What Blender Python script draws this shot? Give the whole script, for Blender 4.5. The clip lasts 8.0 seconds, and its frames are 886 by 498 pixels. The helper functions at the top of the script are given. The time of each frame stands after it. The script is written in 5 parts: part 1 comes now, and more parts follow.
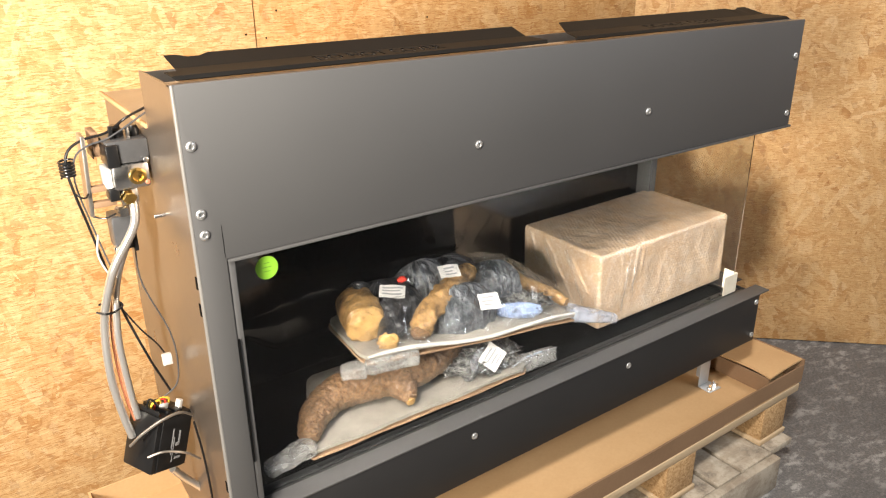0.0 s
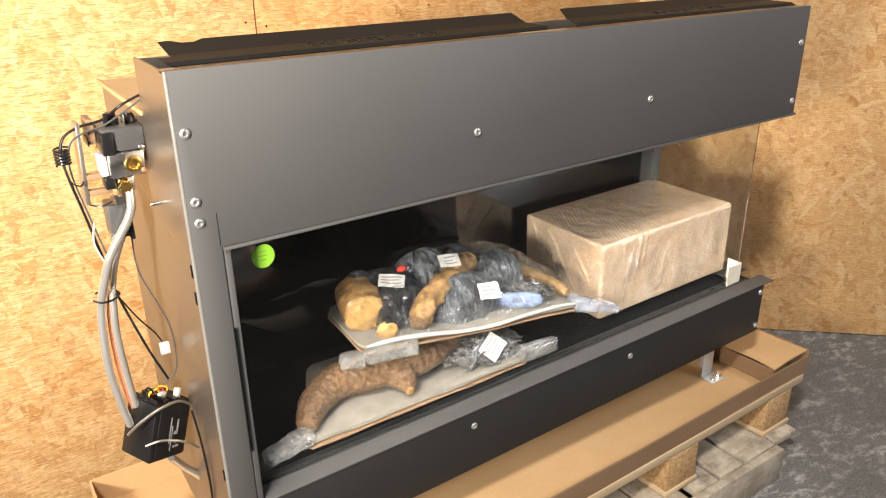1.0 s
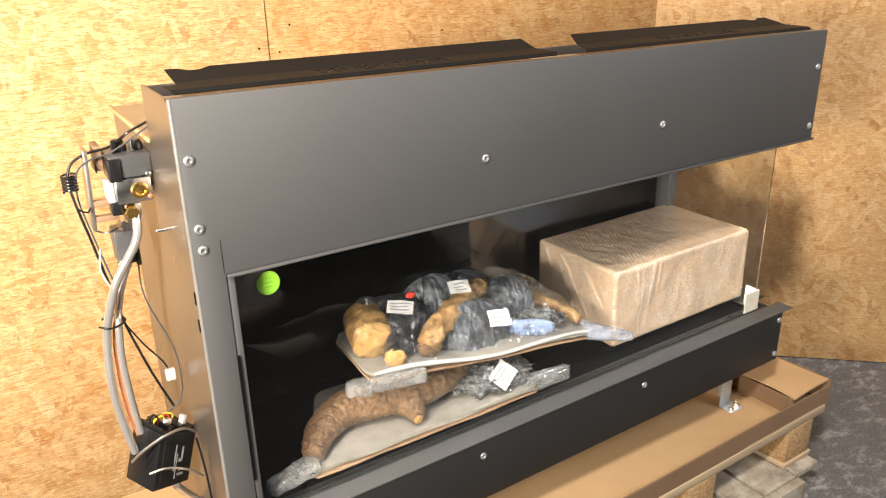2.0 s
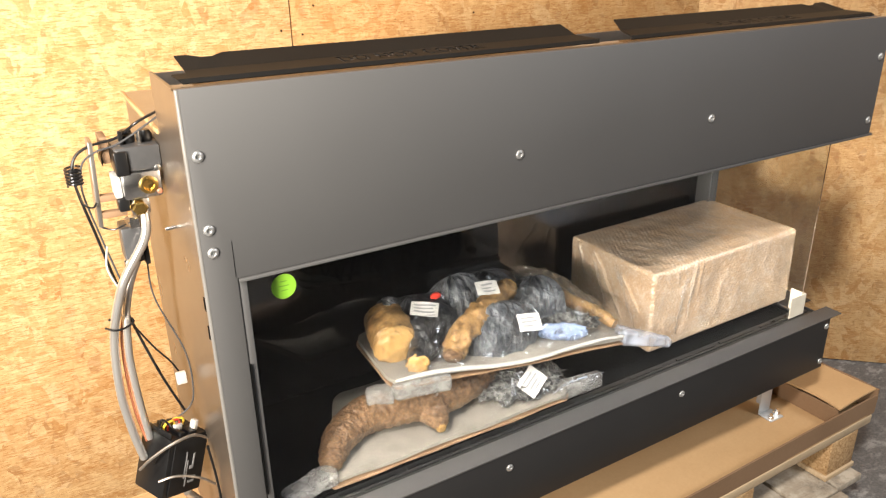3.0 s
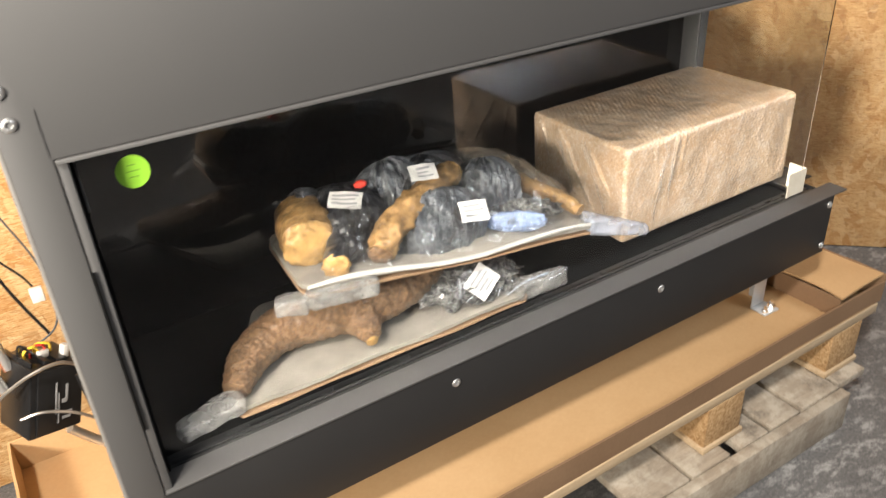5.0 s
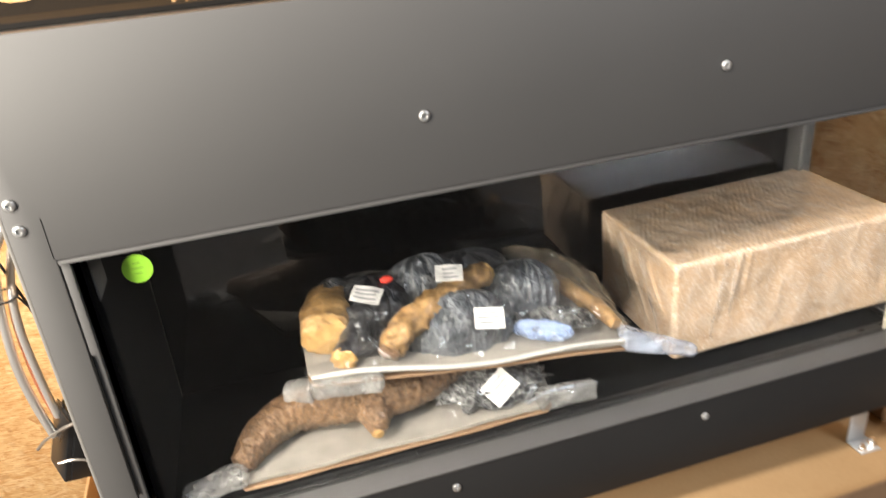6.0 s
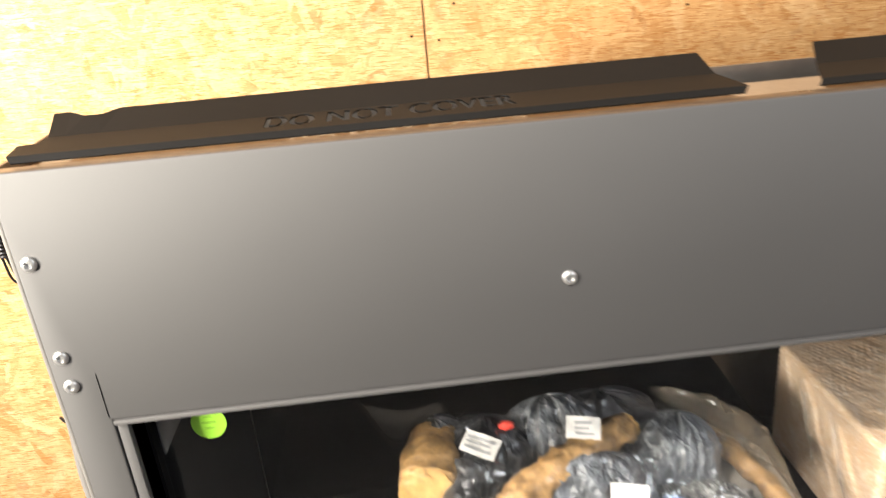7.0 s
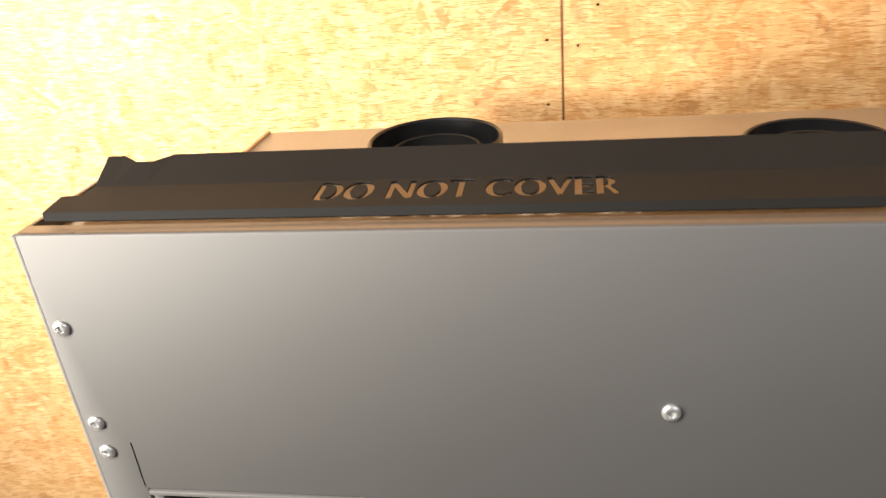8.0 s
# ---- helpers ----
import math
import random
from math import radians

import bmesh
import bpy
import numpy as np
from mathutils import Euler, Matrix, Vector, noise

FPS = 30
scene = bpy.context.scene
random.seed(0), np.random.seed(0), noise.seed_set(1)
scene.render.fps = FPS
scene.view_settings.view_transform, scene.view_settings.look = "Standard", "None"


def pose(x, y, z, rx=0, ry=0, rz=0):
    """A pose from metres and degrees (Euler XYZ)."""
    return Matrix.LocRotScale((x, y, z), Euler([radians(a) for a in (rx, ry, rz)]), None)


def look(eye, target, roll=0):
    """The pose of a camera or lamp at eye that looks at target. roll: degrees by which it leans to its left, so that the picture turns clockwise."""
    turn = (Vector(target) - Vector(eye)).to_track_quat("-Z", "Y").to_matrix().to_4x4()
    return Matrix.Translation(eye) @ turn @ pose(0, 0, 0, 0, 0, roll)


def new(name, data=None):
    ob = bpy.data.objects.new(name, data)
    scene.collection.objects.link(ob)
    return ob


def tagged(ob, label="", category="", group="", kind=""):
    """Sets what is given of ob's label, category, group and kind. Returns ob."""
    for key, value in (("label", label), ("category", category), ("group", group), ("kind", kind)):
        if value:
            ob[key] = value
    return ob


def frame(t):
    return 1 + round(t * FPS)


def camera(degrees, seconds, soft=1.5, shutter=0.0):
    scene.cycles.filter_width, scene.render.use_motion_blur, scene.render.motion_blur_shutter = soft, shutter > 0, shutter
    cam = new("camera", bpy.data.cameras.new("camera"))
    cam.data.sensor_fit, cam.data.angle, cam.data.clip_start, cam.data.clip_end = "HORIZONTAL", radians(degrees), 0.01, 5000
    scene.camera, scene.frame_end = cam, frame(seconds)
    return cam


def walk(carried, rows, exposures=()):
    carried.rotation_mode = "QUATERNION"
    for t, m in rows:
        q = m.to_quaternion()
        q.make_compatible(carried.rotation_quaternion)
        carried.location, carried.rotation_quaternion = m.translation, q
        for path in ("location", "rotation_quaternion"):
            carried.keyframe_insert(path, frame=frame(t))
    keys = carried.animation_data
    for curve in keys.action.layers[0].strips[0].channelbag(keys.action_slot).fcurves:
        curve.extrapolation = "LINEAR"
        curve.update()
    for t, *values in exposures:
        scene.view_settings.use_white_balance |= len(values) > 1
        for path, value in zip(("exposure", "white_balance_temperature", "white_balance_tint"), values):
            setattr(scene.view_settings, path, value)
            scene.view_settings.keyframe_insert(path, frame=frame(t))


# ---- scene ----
cam = camera(61.3, 8.0, soft=1.2, shutter=0.5)
PATH = [
    (0, (-0.22, -0.894, 1.245), (0.805, 0.65, 0.493), -0.7),
    (0.5, (-0.218, -0.893, 1.244), (0.799, 0.657, 0.492), -0.6),
    (1, (-0.205, -0.896, 1.238), (0.798, 0.651, 0.465), -0.9),
    (1.5, (-0.187, -0.906, 1.241), (0.79, 0.661, 0.472), -1.5),
    (1.7, (-0.183, -0.904, 1.24), (0.798, 0.683, 0.519), -1.7),
    (2.8, (-0.158, -0.838, 1.241), (0.765, 0.775, 0.501), -0.5),
    (3, (-0.141, -0.82, 1.24), (0.761, 0.793, 0.475), -1.0),
    (3.5, (-0.142, -0.762, 1.185), (0.792, 0.8, 0.355), -0.3),
    (4, (-0.108, -0.715, 1.12), (0.812, 0.789, 0.175), -0.8),
    (4.5, (-0.071, -0.706, 1.092), (0.841, 0.775, 0.104), -2.1),
    (4.7, (-0.036, -0.694, 1.097), (0.861, 0.792, 0.103), -2.9),
    (5.8, (0.229, -0.788, 1.167), (0.751, 0.933, 0.290), -4.5),
    (6, (0.266, -0.778, 1.183), (0.677, 0.98, 0.323), -5.3),
    (6.5, (0.3, -0.691, 1.234), (0.578, 1.109, 0.408), -4.4),
    (7, (0.316, -0.553, 1.247), (0.387, 1.275, 0.439), -5.0),
    (7.5, (0.331, -0.467, 1.262), (0.246, 1.351, 0.433), -4.3),
    (8, (0.378, -0.41, 1.29), (0.036, 1.355, 0.415), -5.4),
]
EXPOSURES = [(0.0, 0.0), (4.5, 0.0), (6.0, 0.05), (6.5, 0.25), (7.0, 0.3), (7.5, 0.3), (8.0, 0.22)]
walk(cam, [(t, look(eye, target, roll)) for t, eye, target, roll in PATH], EXPOSURES)

# ---- world and light ----
world = bpy.data.worlds.new("world")
scene.world = world
world.use_nodes = True
world.node_tree.nodes["Background"].inputs[0].default_value = (0.5, 0.6, 0.8, 1)
world.node_tree.nodes["Background"].inputs[1].default_value = 0.05


def area_lamp(name, eye, target, size, power, colour, spread=180):
    data = bpy.data.lights.new(name, "AREA")
    data.shape, data.size, data.energy, data.color, data.spread = "DISK", size, power, colour, radians(spread)
    ob = new(name, data)
    ob.matrix_world = look(eye, target)
    return ob


# a work lamp on a stand to the left of the camera, and an unseen cool fill added behind it
area_lamp("work_lamp", (-1.24, -0.92, 1.20), (-0.12, 0.60, 1.0), 0.30, 30, (1.0, 0.92, 0.80), 95)
area_lamp("high_lamp", (-1.00, -1.29, 2.93), (1.25, 0.45, 0.85), 0.30, 104, (1.0, 0.93, 0.85), 160)
# added fill that brightens the right wall and the front panel
area_lamp("hall_fill", (2.1, -1.9, 2.4), (1.5, 0.1, 0.8), 1.0, 32, (0.88, 0.93, 1.0))


# ---- materials ----
def nodes_of(name):
    m = bpy.data.materials.new(name)
    m.use_nodes = True
    nt = m.node_tree
    return m, nt, nt.nodes["Principled BSDF"]


def add(nt, kind, **values):
    n = nt.nodes.new(kind)
    for k, v in values.items():
        n.inputs[k].default_value = v
    return n


def ramp(nt, fac, stops):
    n = nt.nodes.new("ShaderNodeValToRGB")
    el = n.color_ramp.elements
    while len(el) < len(stops):
        el.new(0.5)
    for e, (p, c) in zip(el, stops):
        e.position, e.color = p, (*c, 1)
    nt.links.new(fac, n.inputs[0])
    return n.outputs[0]


def noise_tex(nt, scale, detail=3, rough=0.55, stretch=(1, 1, 1), turn=(0, 0, 0)):
    co = nt.nodes.new("ShaderNodeTexCoord")
    mp = nt.nodes.new("ShaderNodeMapping")
    mp.inputs["Scale"].default_value = stretch
    mp.inputs["Rotation"].default_value = turn
    nt.links.new(co.outputs["Object"], mp.inputs[0])
    n = add(nt, "ShaderNodeTexNoise", Scale=scale, Detail=detail, Roughness=rough)
    nt.links.new(mp.outputs[0], n.inputs["Vector"])
    return n.outputs["Fac"]


def mix(nt, fac, a, b, mode="MIX"):
    n = nt.nodes.new("ShaderNodeMix")
    n.data_type, n.blend_type = "RGBA", mode
    for sock, v in ((n.inputs[0], fac), (n.inputs[6], a), (n.inputs[7], b)):
        if hasattr(v, "links"):
            nt.links.new(v, sock)
        elif isinstance(v, (int, float)):
            sock.default_value = v
        else:
            sock.default_value = (*v, 1)
    return n.outputs[2]


def maths(nt, op, a, b=0.0):
    n = nt.nodes.new("ShaderNodeMath")
    n.operation = op
    for sock, v in ((n.inputs[0], a), (n.inputs[1], b)):
        if hasattr(v, "links"):
            nt.links.new(v, sock)
        else:
            sock.default_value = v
    return n.outputs[0]


def bump(nt, bsdf, height, strength=0.3, distance=0.001):
    n = add(nt, "ShaderNodeBump", Strength=strength, Distance=distance)
    nt.links.new(height, n.inputs["Height"])
    nt.links.new(n.outputs[0], bsdf.inputs["Normal"])


def plain(name, dark, light, rough=0.5, metal=0.0, scale=30, grain=300, strength=0.15, distance=0.0005,
          stretch=(1, 1, 1), coat=0.0, specular=0.5, rough_swing=0.08):
    """A surface with clouds of two sizes, uneven gloss and fine grain."""
    m, nt, b = nodes_of(name)
    big = noise_tex(nt, scale, 4, 0.6, stretch)
    fine = noise_tex(nt, grain, 2, 0.6, stretch)
    both = maths(nt, "ADD", maths(nt, "MULTIPLY", big, 0.7), maths(nt, "MULTIPLY", fine, 0.3))
    nt.links.new(ramp(nt, both, [(0.3, dark), (0.7, light)]), b.inputs["Base Color"])
    nt.links.new(maths(nt, "ADD", rough - rough_swing, maths(nt, "MULTIPLY", big, 2 * rough_swing)), b.inputs["Roughness"])
    b.inputs["Metallic"].default_value = metal
    b.inputs["Coat Weight"].default_value = coat
    b.inputs["Coat Roughness"].default_value = 0.12
    b.inputs["Specular IOR Level"].default_value = specular
    bump(nt, b, fine, strength, distance)
    return m


def osb_material(name="strand_board", tone_down=1.0):
    """Pressed strand board: long flat flakes laid over one another in many directions."""
    m, nt, b = nodes_of(name)
    co = nt.nodes.new("ShaderNodeTexCoord")
    warp = add(nt, "ShaderNodeTexNoise", Scale=7.0, Detail=2.0)
    nt.links.new(co.outputs["Object"], warp.inputs["Vector"])
    off = nt.nodes.new("ShaderNodeVectorMath")
    off.operation = "MULTIPLY_ADD"
    nt.links.new(warp.outputs["Color"], off.inputs[0])
    off.inputs[1].default_value = (0.03, 0.03, 0.03)
    nt.links.new(co.outputs["Object"], off.inputs[2])
    fray = add(nt, "ShaderNodeTexNoise", Scale=55.0, Detail=4.0, Roughness=0.7)
    nt.links.new(co.outputs["Object"], fray.inputs["Vector"])
    off2 = nt.nodes.new("ShaderNodeVectorMath")
    off2.operation = "MULTIPLY_ADD"
    nt.links.new(fray.outputs["Color"], off2.inputs[0])
    off2.inputs[1].default_value = (0.011, 0.011, 0.011)
    nt.links.new(off.outputs[0], off2.inputs[2])
    off = off2
    height, tone, grain = None, None, None
    for k, angle in enumerate((12, -38, 63, 104, -75)):
        rot = nt.nodes.new("ShaderNodeVectorRotate")
        rot.rotation_type = "Y_AXIS"
        rot.inputs["Angle"].default_value = radians(angle)
        rot.inputs["Center"].default_value = (k * 0.37, 0, k * 0.21)
        nt.links.new(off.outputs[0], rot.inputs["Vector"])
        mp = nt.nodes.new("ShaderNodeMapping")
        mp.inputs["Scale"].default_value = (13 + 1.6 * k, 6, 62 - 5 * k)
        mp.inputs["Location"].default_value = (k * 3.7, k * 0.5, k * 1.3)
        nt.links.new(rot.outputs[0], mp.inputs[0])
        vo = add(nt, "ShaderNodeTexVoronoi", Scale=1.0, Randomness=1.0)
        nt.links.new(mp.outputs[0], vo.inputs["Vector"])
        sep = nt.nodes.new("ShaderNodeSeparateColor")
        nt.links.new(vo.outputs["Color"], sep.inputs[0])
        gr = add(nt, "ShaderNodeTexNoise", Scale=1.6, Detail=4.0, Roughness=0.65)
        nt.links.new(mp.outputs[0], gr.inputs["Vector"])
        h = maths(nt, "SUBTRACT", sep.outputs[0], maths(nt, "MULTIPLY", vo.outputs["Distance"], 0.35))
        if height is None:
            height, tone, grain = h, sep.outputs[1], gr.outputs["Fac"]
        else:
            over = maths(nt, "GREATER_THAN", h, height)
            tone = mix(nt, over, tone, sep.outputs[1])
            grain = mix(nt, over, grain, gr.outputs["Fac"])
            height = maths(nt, "MAXIMUM", h, height)
    colour = ramp(nt, tone, [(0.0, (0.47, 0.23, 0.075)), (0.09, (0.60, 0.36, 0.165)), (0.45, (0.655, 0.425, 0.21)),
                             (0.75, (0.695, 0.47, 0.245)), (1.0, (0.77, 0.57, 0.345))])
    colour = mix(nt, 0.35, colour, ramp(nt, grain, [(0.25, (0.47, 0.26, 0.09)), (0.7, (0.73, 0.50, 0.25))]))
    gap = ramp(nt, height, [(0.30, (0.36, 0.19, 0.07)), (0.50, (1, 1, 1))])
    colour = mix(nt, 0.36, colour, gap, "MULTIPLY")
    strands = noise_tex(nt, 26, 5, 0.7, (1, 1, 7), (0, 0.35, 0))
    colour = mix(nt, 0.35, colour, ramp(nt, strands, [(0.32, (0.60, 0.50, 0.38)), (0.6, (1, 1, 1))]), "MULTIPLY")
    cross = noise_tex(nt, 30, 5, 0.7, (7, 1, 1), (0, 0.5, 0))
    colour = mix(nt, 0.3, colour, ramp(nt, cross, [(0.30, (0.62, 0.50, 0.36)), (0.55, (1, 1, 1))]), "MULTIPLY")
    for angle in (0.2, -1.1, 1.2):
        slivers = noise_tex(nt, 42, 3, 0.55, (1, 1, 9), (0, angle, 0))
        colour = mix(nt, maths(nt, "MULTIPLY", ramp(nt, slivers, [(0.61, (0, 0, 0)), (0.64, (1, 1, 1))]), 0.75), colour, (0.42, 0.19, 0.055))
        pale = noise_tex(nt, 36, 3, 0.55, (1, 1, 6), (0, angle + 0.6, 0))
        colour = mix(nt, maths(nt, "MULTIPLY", ramp(nt, pale, [(0.61, (0, 0, 0)), (0.65, (1, 1, 1))]), 0.45), colour, (0.80, 0.60, 0.34))
    for angle in (0.7, -0.4, 1.5):
        specks = noise_tex(nt, 60, 2, 0.5, (1, 1, 7.5), (0, angle, 0))
        colour = mix(nt, maths(nt, "MULTIPLY", ramp(nt, specks, [(0.70, (0, 0, 0)), (0.735, (1, 1, 1))]), 0.8), colour, (0.16, 0.075, 0.025))
    clouds = noise_tex(nt, 3.5, 3)
    colour = mix(nt, 0.3, colour, ramp(nt, clouds, [(0.3, (0.72, 0.70, 0.66)), (0.7, (1, 1, 1))]), "MULTIPLY")
    colour = mix(nt, 1.0, colour, (1.0, 0.965, 0.92), "MULTIPLY")
    if tone_down < 1.0:
        colour = mix(nt, 1.0, colour, (tone_down, tone_down * 0.93, tone_down * 0.82), "MULTIPLY")
    nt.links.new(colour, b.inputs["Base Color"])
    b.inputs["Roughness"].default_value = 0.55
    b.inputs["Specular IOR Level"].default_value = 0.35
    bump(nt, b, maths(nt, "ADD", height, maths(nt, "MULTIPLY", grain, 0.5)), 0.35, 0.0012)
    return m


def wood_material(name, dark, light, grey=0.0):
    m, nt, b = nodes_of(name)
    info = nt.nodes.new("ShaderNodeObjectInfo")
    g = noise_tex(nt, 9, 5, 0.65, (1, 14, 14))
    fine = noise_tex(nt, 120, 3, 0.6, (1, 8, 8))
    col = ramp(nt, g, [(0.3, dark), (0.68, light)])
    col = mix(nt, 0.25, col, ramp(nt, fine, [(0.35, dark), (0.6, light)]))
    stain = noise_tex(nt, 6, 4)
    col = mix(nt, maths(nt, "MULTIPLY", stain, grey), col, (0.24, 0.22, 0.20))
    col = mix(nt, maths(nt, "MULTIPLY", info.outputs["Random"], 0.35), col, tuple(0.6 * c for c in light))
    nt.links.new(col, b.inputs["Base Color"])
    b.inputs["Roughness"].default_value = 0.75
    bump(nt, b, maths(nt, "ADD", g, fine), 0.4, 0.0012)
    return m


def dusty(m):
    """Lays blotches of pale dust and dark damp stains over a material."""
    nt = m.node_tree
    b = nt.nodes["Principled BSDF"]
    col = b.inputs["Base Color"].links[0].from_socket
    dust = noise_tex(nt, 16, 7, 0.75)
    damp = noise_tex(nt, 9, 5, 0.7, (1, 1, 1), (0.4, 0, 1.1))
    col = mix(nt, ramp(nt, damp, [(0.52, (0, 0, 0)), (0.66, (0.75, 0.75, 0.75))]), col, (0.11, 0.09, 0.07))
    col = mix(nt, ramp(nt, dust, [(0.44, (0, 0, 0)), (0.60, (0.8, 0.8, 0.8))]), col, (0.52, 0.46, 0.37))
    nt.links.new(col, b.inputs["Base Color"])
    return m


def chip_block_material():
    m, nt, b = nodes_of("pressed_chip_block")
    co = nt.nodes.new("ShaderNodeTexCoord")
    vo = add(nt, "ShaderNodeTexVoronoi", Scale=230.0)
    nt.links.new(co.outputs["Object"], vo.inputs["Vector"])
    sep = nt.nodes.new("ShaderNodeSeparateColor")
    nt.links.new(vo.outputs["Color"], sep.inputs[0])
    nt.links.new(ramp(nt, sep.outputs[0], [(0.0, (0.32, 0.18, 0.075)), (0.5, (0.44, 0.27, 0.125)), (1.0, (0.55, 0.37, 0.19))]), b.inputs["Base Color"])
    b.inputs["Roughness"].default_value = 0.85
    bump(nt, b, sep.outputs[1], 0.6, 0.002)
    return m


def concrete_material():
    m, nt, b = nodes_of("worn_concrete")
    big = noise_tex(nt, 2.6, 5, 0.65)
    mid = noise_tex(nt, 19, 7, 0.75, (1, 1.9, 1), (0, 0, 0.6))
    fine = noise_tex(nt, 150, 4, 0.7)
    col = ramp(nt, big, [(0.30, (0.075, 0.074, 0.077)), (0.55, (0.125, 0.122, 0.123)), (0.75, (0.19, 0.185, 0.18))])
    col = mix(nt, 0.5, col, ramp(nt, fine, [(0.3, (0.03, 0.03, 0.032)), (0.55, (0.15, 0.148, 0.145)), (0.75, (0.32, 0.315, 0.30))]))
    scuff = maths(nt, "MULTIPLY", ramp(nt, mid, [(0.50, (0, 0, 0)), (0.60, (1, 1, 1))]), ramp(nt, big, [(0.42, (0.1, 0.1, 0.1)), (0.62, (0.8, 0.8, 0.8))]))
    col = mix(nt, scuff, col, (0.40, 0.395, 0.38))
    nt.links.new(col, b.inputs["Base Color"])
    nt.links.new(maths(nt, "ADD", 0.45, maths(nt, "MULTIPLY", mid, 0.4)), b.inputs["Roughness"])
    bump(nt, b, maths(nt, "ADD", mid, fine), 0.35, 0.003)
    return m


def crumple(nt, scale):
    """Flat facets with sharp creases, as in stiff thin film."""
    co = nt.nodes.new("ShaderNodeTexCoord")
    warp = add(nt, "ShaderNodeTexNoise", Scale=scale * 0.5, Detail=2.0)
    nt.links.new(co.outputs["Object"], warp.inputs["Vector"])
    off = nt.nodes.new("ShaderNodeVectorMath")
    off.operation = "MULTIPLY_ADD"
    nt.links.new(warp.outputs["Color"], off.inputs[0])
    off.inputs[1].default_value = (0.6 / scale,) * 3
    nt.links.new(co.outputs["Object"], off.inputs[2])
    total = None
    for size, weight, st in ((0.55, 1.0, (1, 1, 0.4)), (1.2, 0.5, (1, 0.5, 1)), (2.6, 0.22, (1, 1, 0.7))):
        mp = nt.nodes.new("ShaderNodeMapping")
        mp.inputs["Scale"].default_value = st
        nt.links.new(off.outputs[0], mp.inputs[0])
        wr = add(nt, "ShaderNodeTexNoise", Scale=scale * size, Detail=1.0)
        nt.links.new(mp.outputs[0], wr.inputs["Vector"])
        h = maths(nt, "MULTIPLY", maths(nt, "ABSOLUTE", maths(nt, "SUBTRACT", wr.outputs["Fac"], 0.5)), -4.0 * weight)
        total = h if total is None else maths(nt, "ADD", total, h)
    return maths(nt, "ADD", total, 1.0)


def bag_material(name, dark, light, scale=62, depth=0.007):
    m, nt, b = nodes_of(name)
    h = crumple(nt, scale)
    tone = noise_tex(nt, 30, 4, 0.6)
    # ridges lighter, hollows darker: crease shading put into the base colour
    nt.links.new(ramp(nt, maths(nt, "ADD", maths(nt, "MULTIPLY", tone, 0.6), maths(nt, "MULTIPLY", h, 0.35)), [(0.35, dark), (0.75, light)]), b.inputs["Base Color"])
    b.inputs["Roughness"].default_value = 0.3
    b.inputs["Coat Weight"].default_value = 1.0
    b.inputs["Coat Roughness"].default_value = 0.06
    bump(nt, b, h, 0.9, depth)
    nt.links.new(b.inputs["Normal"].links[0].from_socket, b.inputs["Coat Normal"])
    return m


def film_material(name, tint, cover, gloss_rough, scale=35, depth=0.006):
    """Thin clear packing film: see-through, faintly milky, with creased highlights."""
    m, nt, b = nodes_of(name)
    out = nt.nodes["Material Output"]
    h = crumple(nt, scale)
    b.inputs["Base Color"].default_value = (*tint, 1)
    b.inputs["Roughness"].default_value = 0.4
    bump(nt, b, h, 0.9, depth)
    normal = b.inputs["Normal"].links[0].from_socket
    clear = nt.nodes.new("ShaderNodeBsdfTransparent")
    milky = nt.nodes.new("ShaderNodeMixShader")
    cloud = noise_tex(nt, 22, 4, 0.6)
    nt.links.new(ramp(nt, cloud, [(0.35, (cover * 0.5,) * 3), (0.65, (min(1, cover * 1.5),) * 3)]), milky.inputs[0])
    nt.links.new(clear.outputs[0], milky.inputs[1])
    nt.links.new(b.outputs[0], milky.inputs[2])
    gloss = add(nt, "ShaderNodeBsdfGlossy", Roughness=gloss_rough)
    nt.links.new(normal, gloss.inputs["Normal"])
    edge = add(nt, "ShaderNodeLayerWeight", Blend=0.5)
    nt.links.new(normal, edge.inputs["Normal"])
    fres = maths(nt, "ADD", 0.05, maths(nt, "MULTIPLY", maths(nt, "POWER", edge.outputs["Facing"], 4.0), 0.5))
    mx = nt.nodes.new("ShaderNodeMixShader")
    nt.links.new(fres, mx.inputs[0])
    nt.links.new(milky.outputs[0], mx.inputs[1])
    nt.links.new(gloss.outputs[0], mx.inputs[2])
    nt.links.new(mx.outputs[0], out.inputs[0])
    return m


def glass_material(name):
    m, nt, b = nodes_of(name)
    b.inputs["Base Color"].default_value = (0.93, 0.945, 0.95, 1)
    b.inputs["Transmission Weight"].default_value = 1.0
    b.inputs["IOR"].default_value = 1.33
    smear = noise_tex(nt, 14, 4, 0.6, (1, 1, 0.4))
    nt.links.new(ramp(nt, smear, [(0.5, (0.0, 0.0, 0.0)), (0.8, (0.012, 0.012, 0.012))]), b.inputs["Roughness"])
    return m


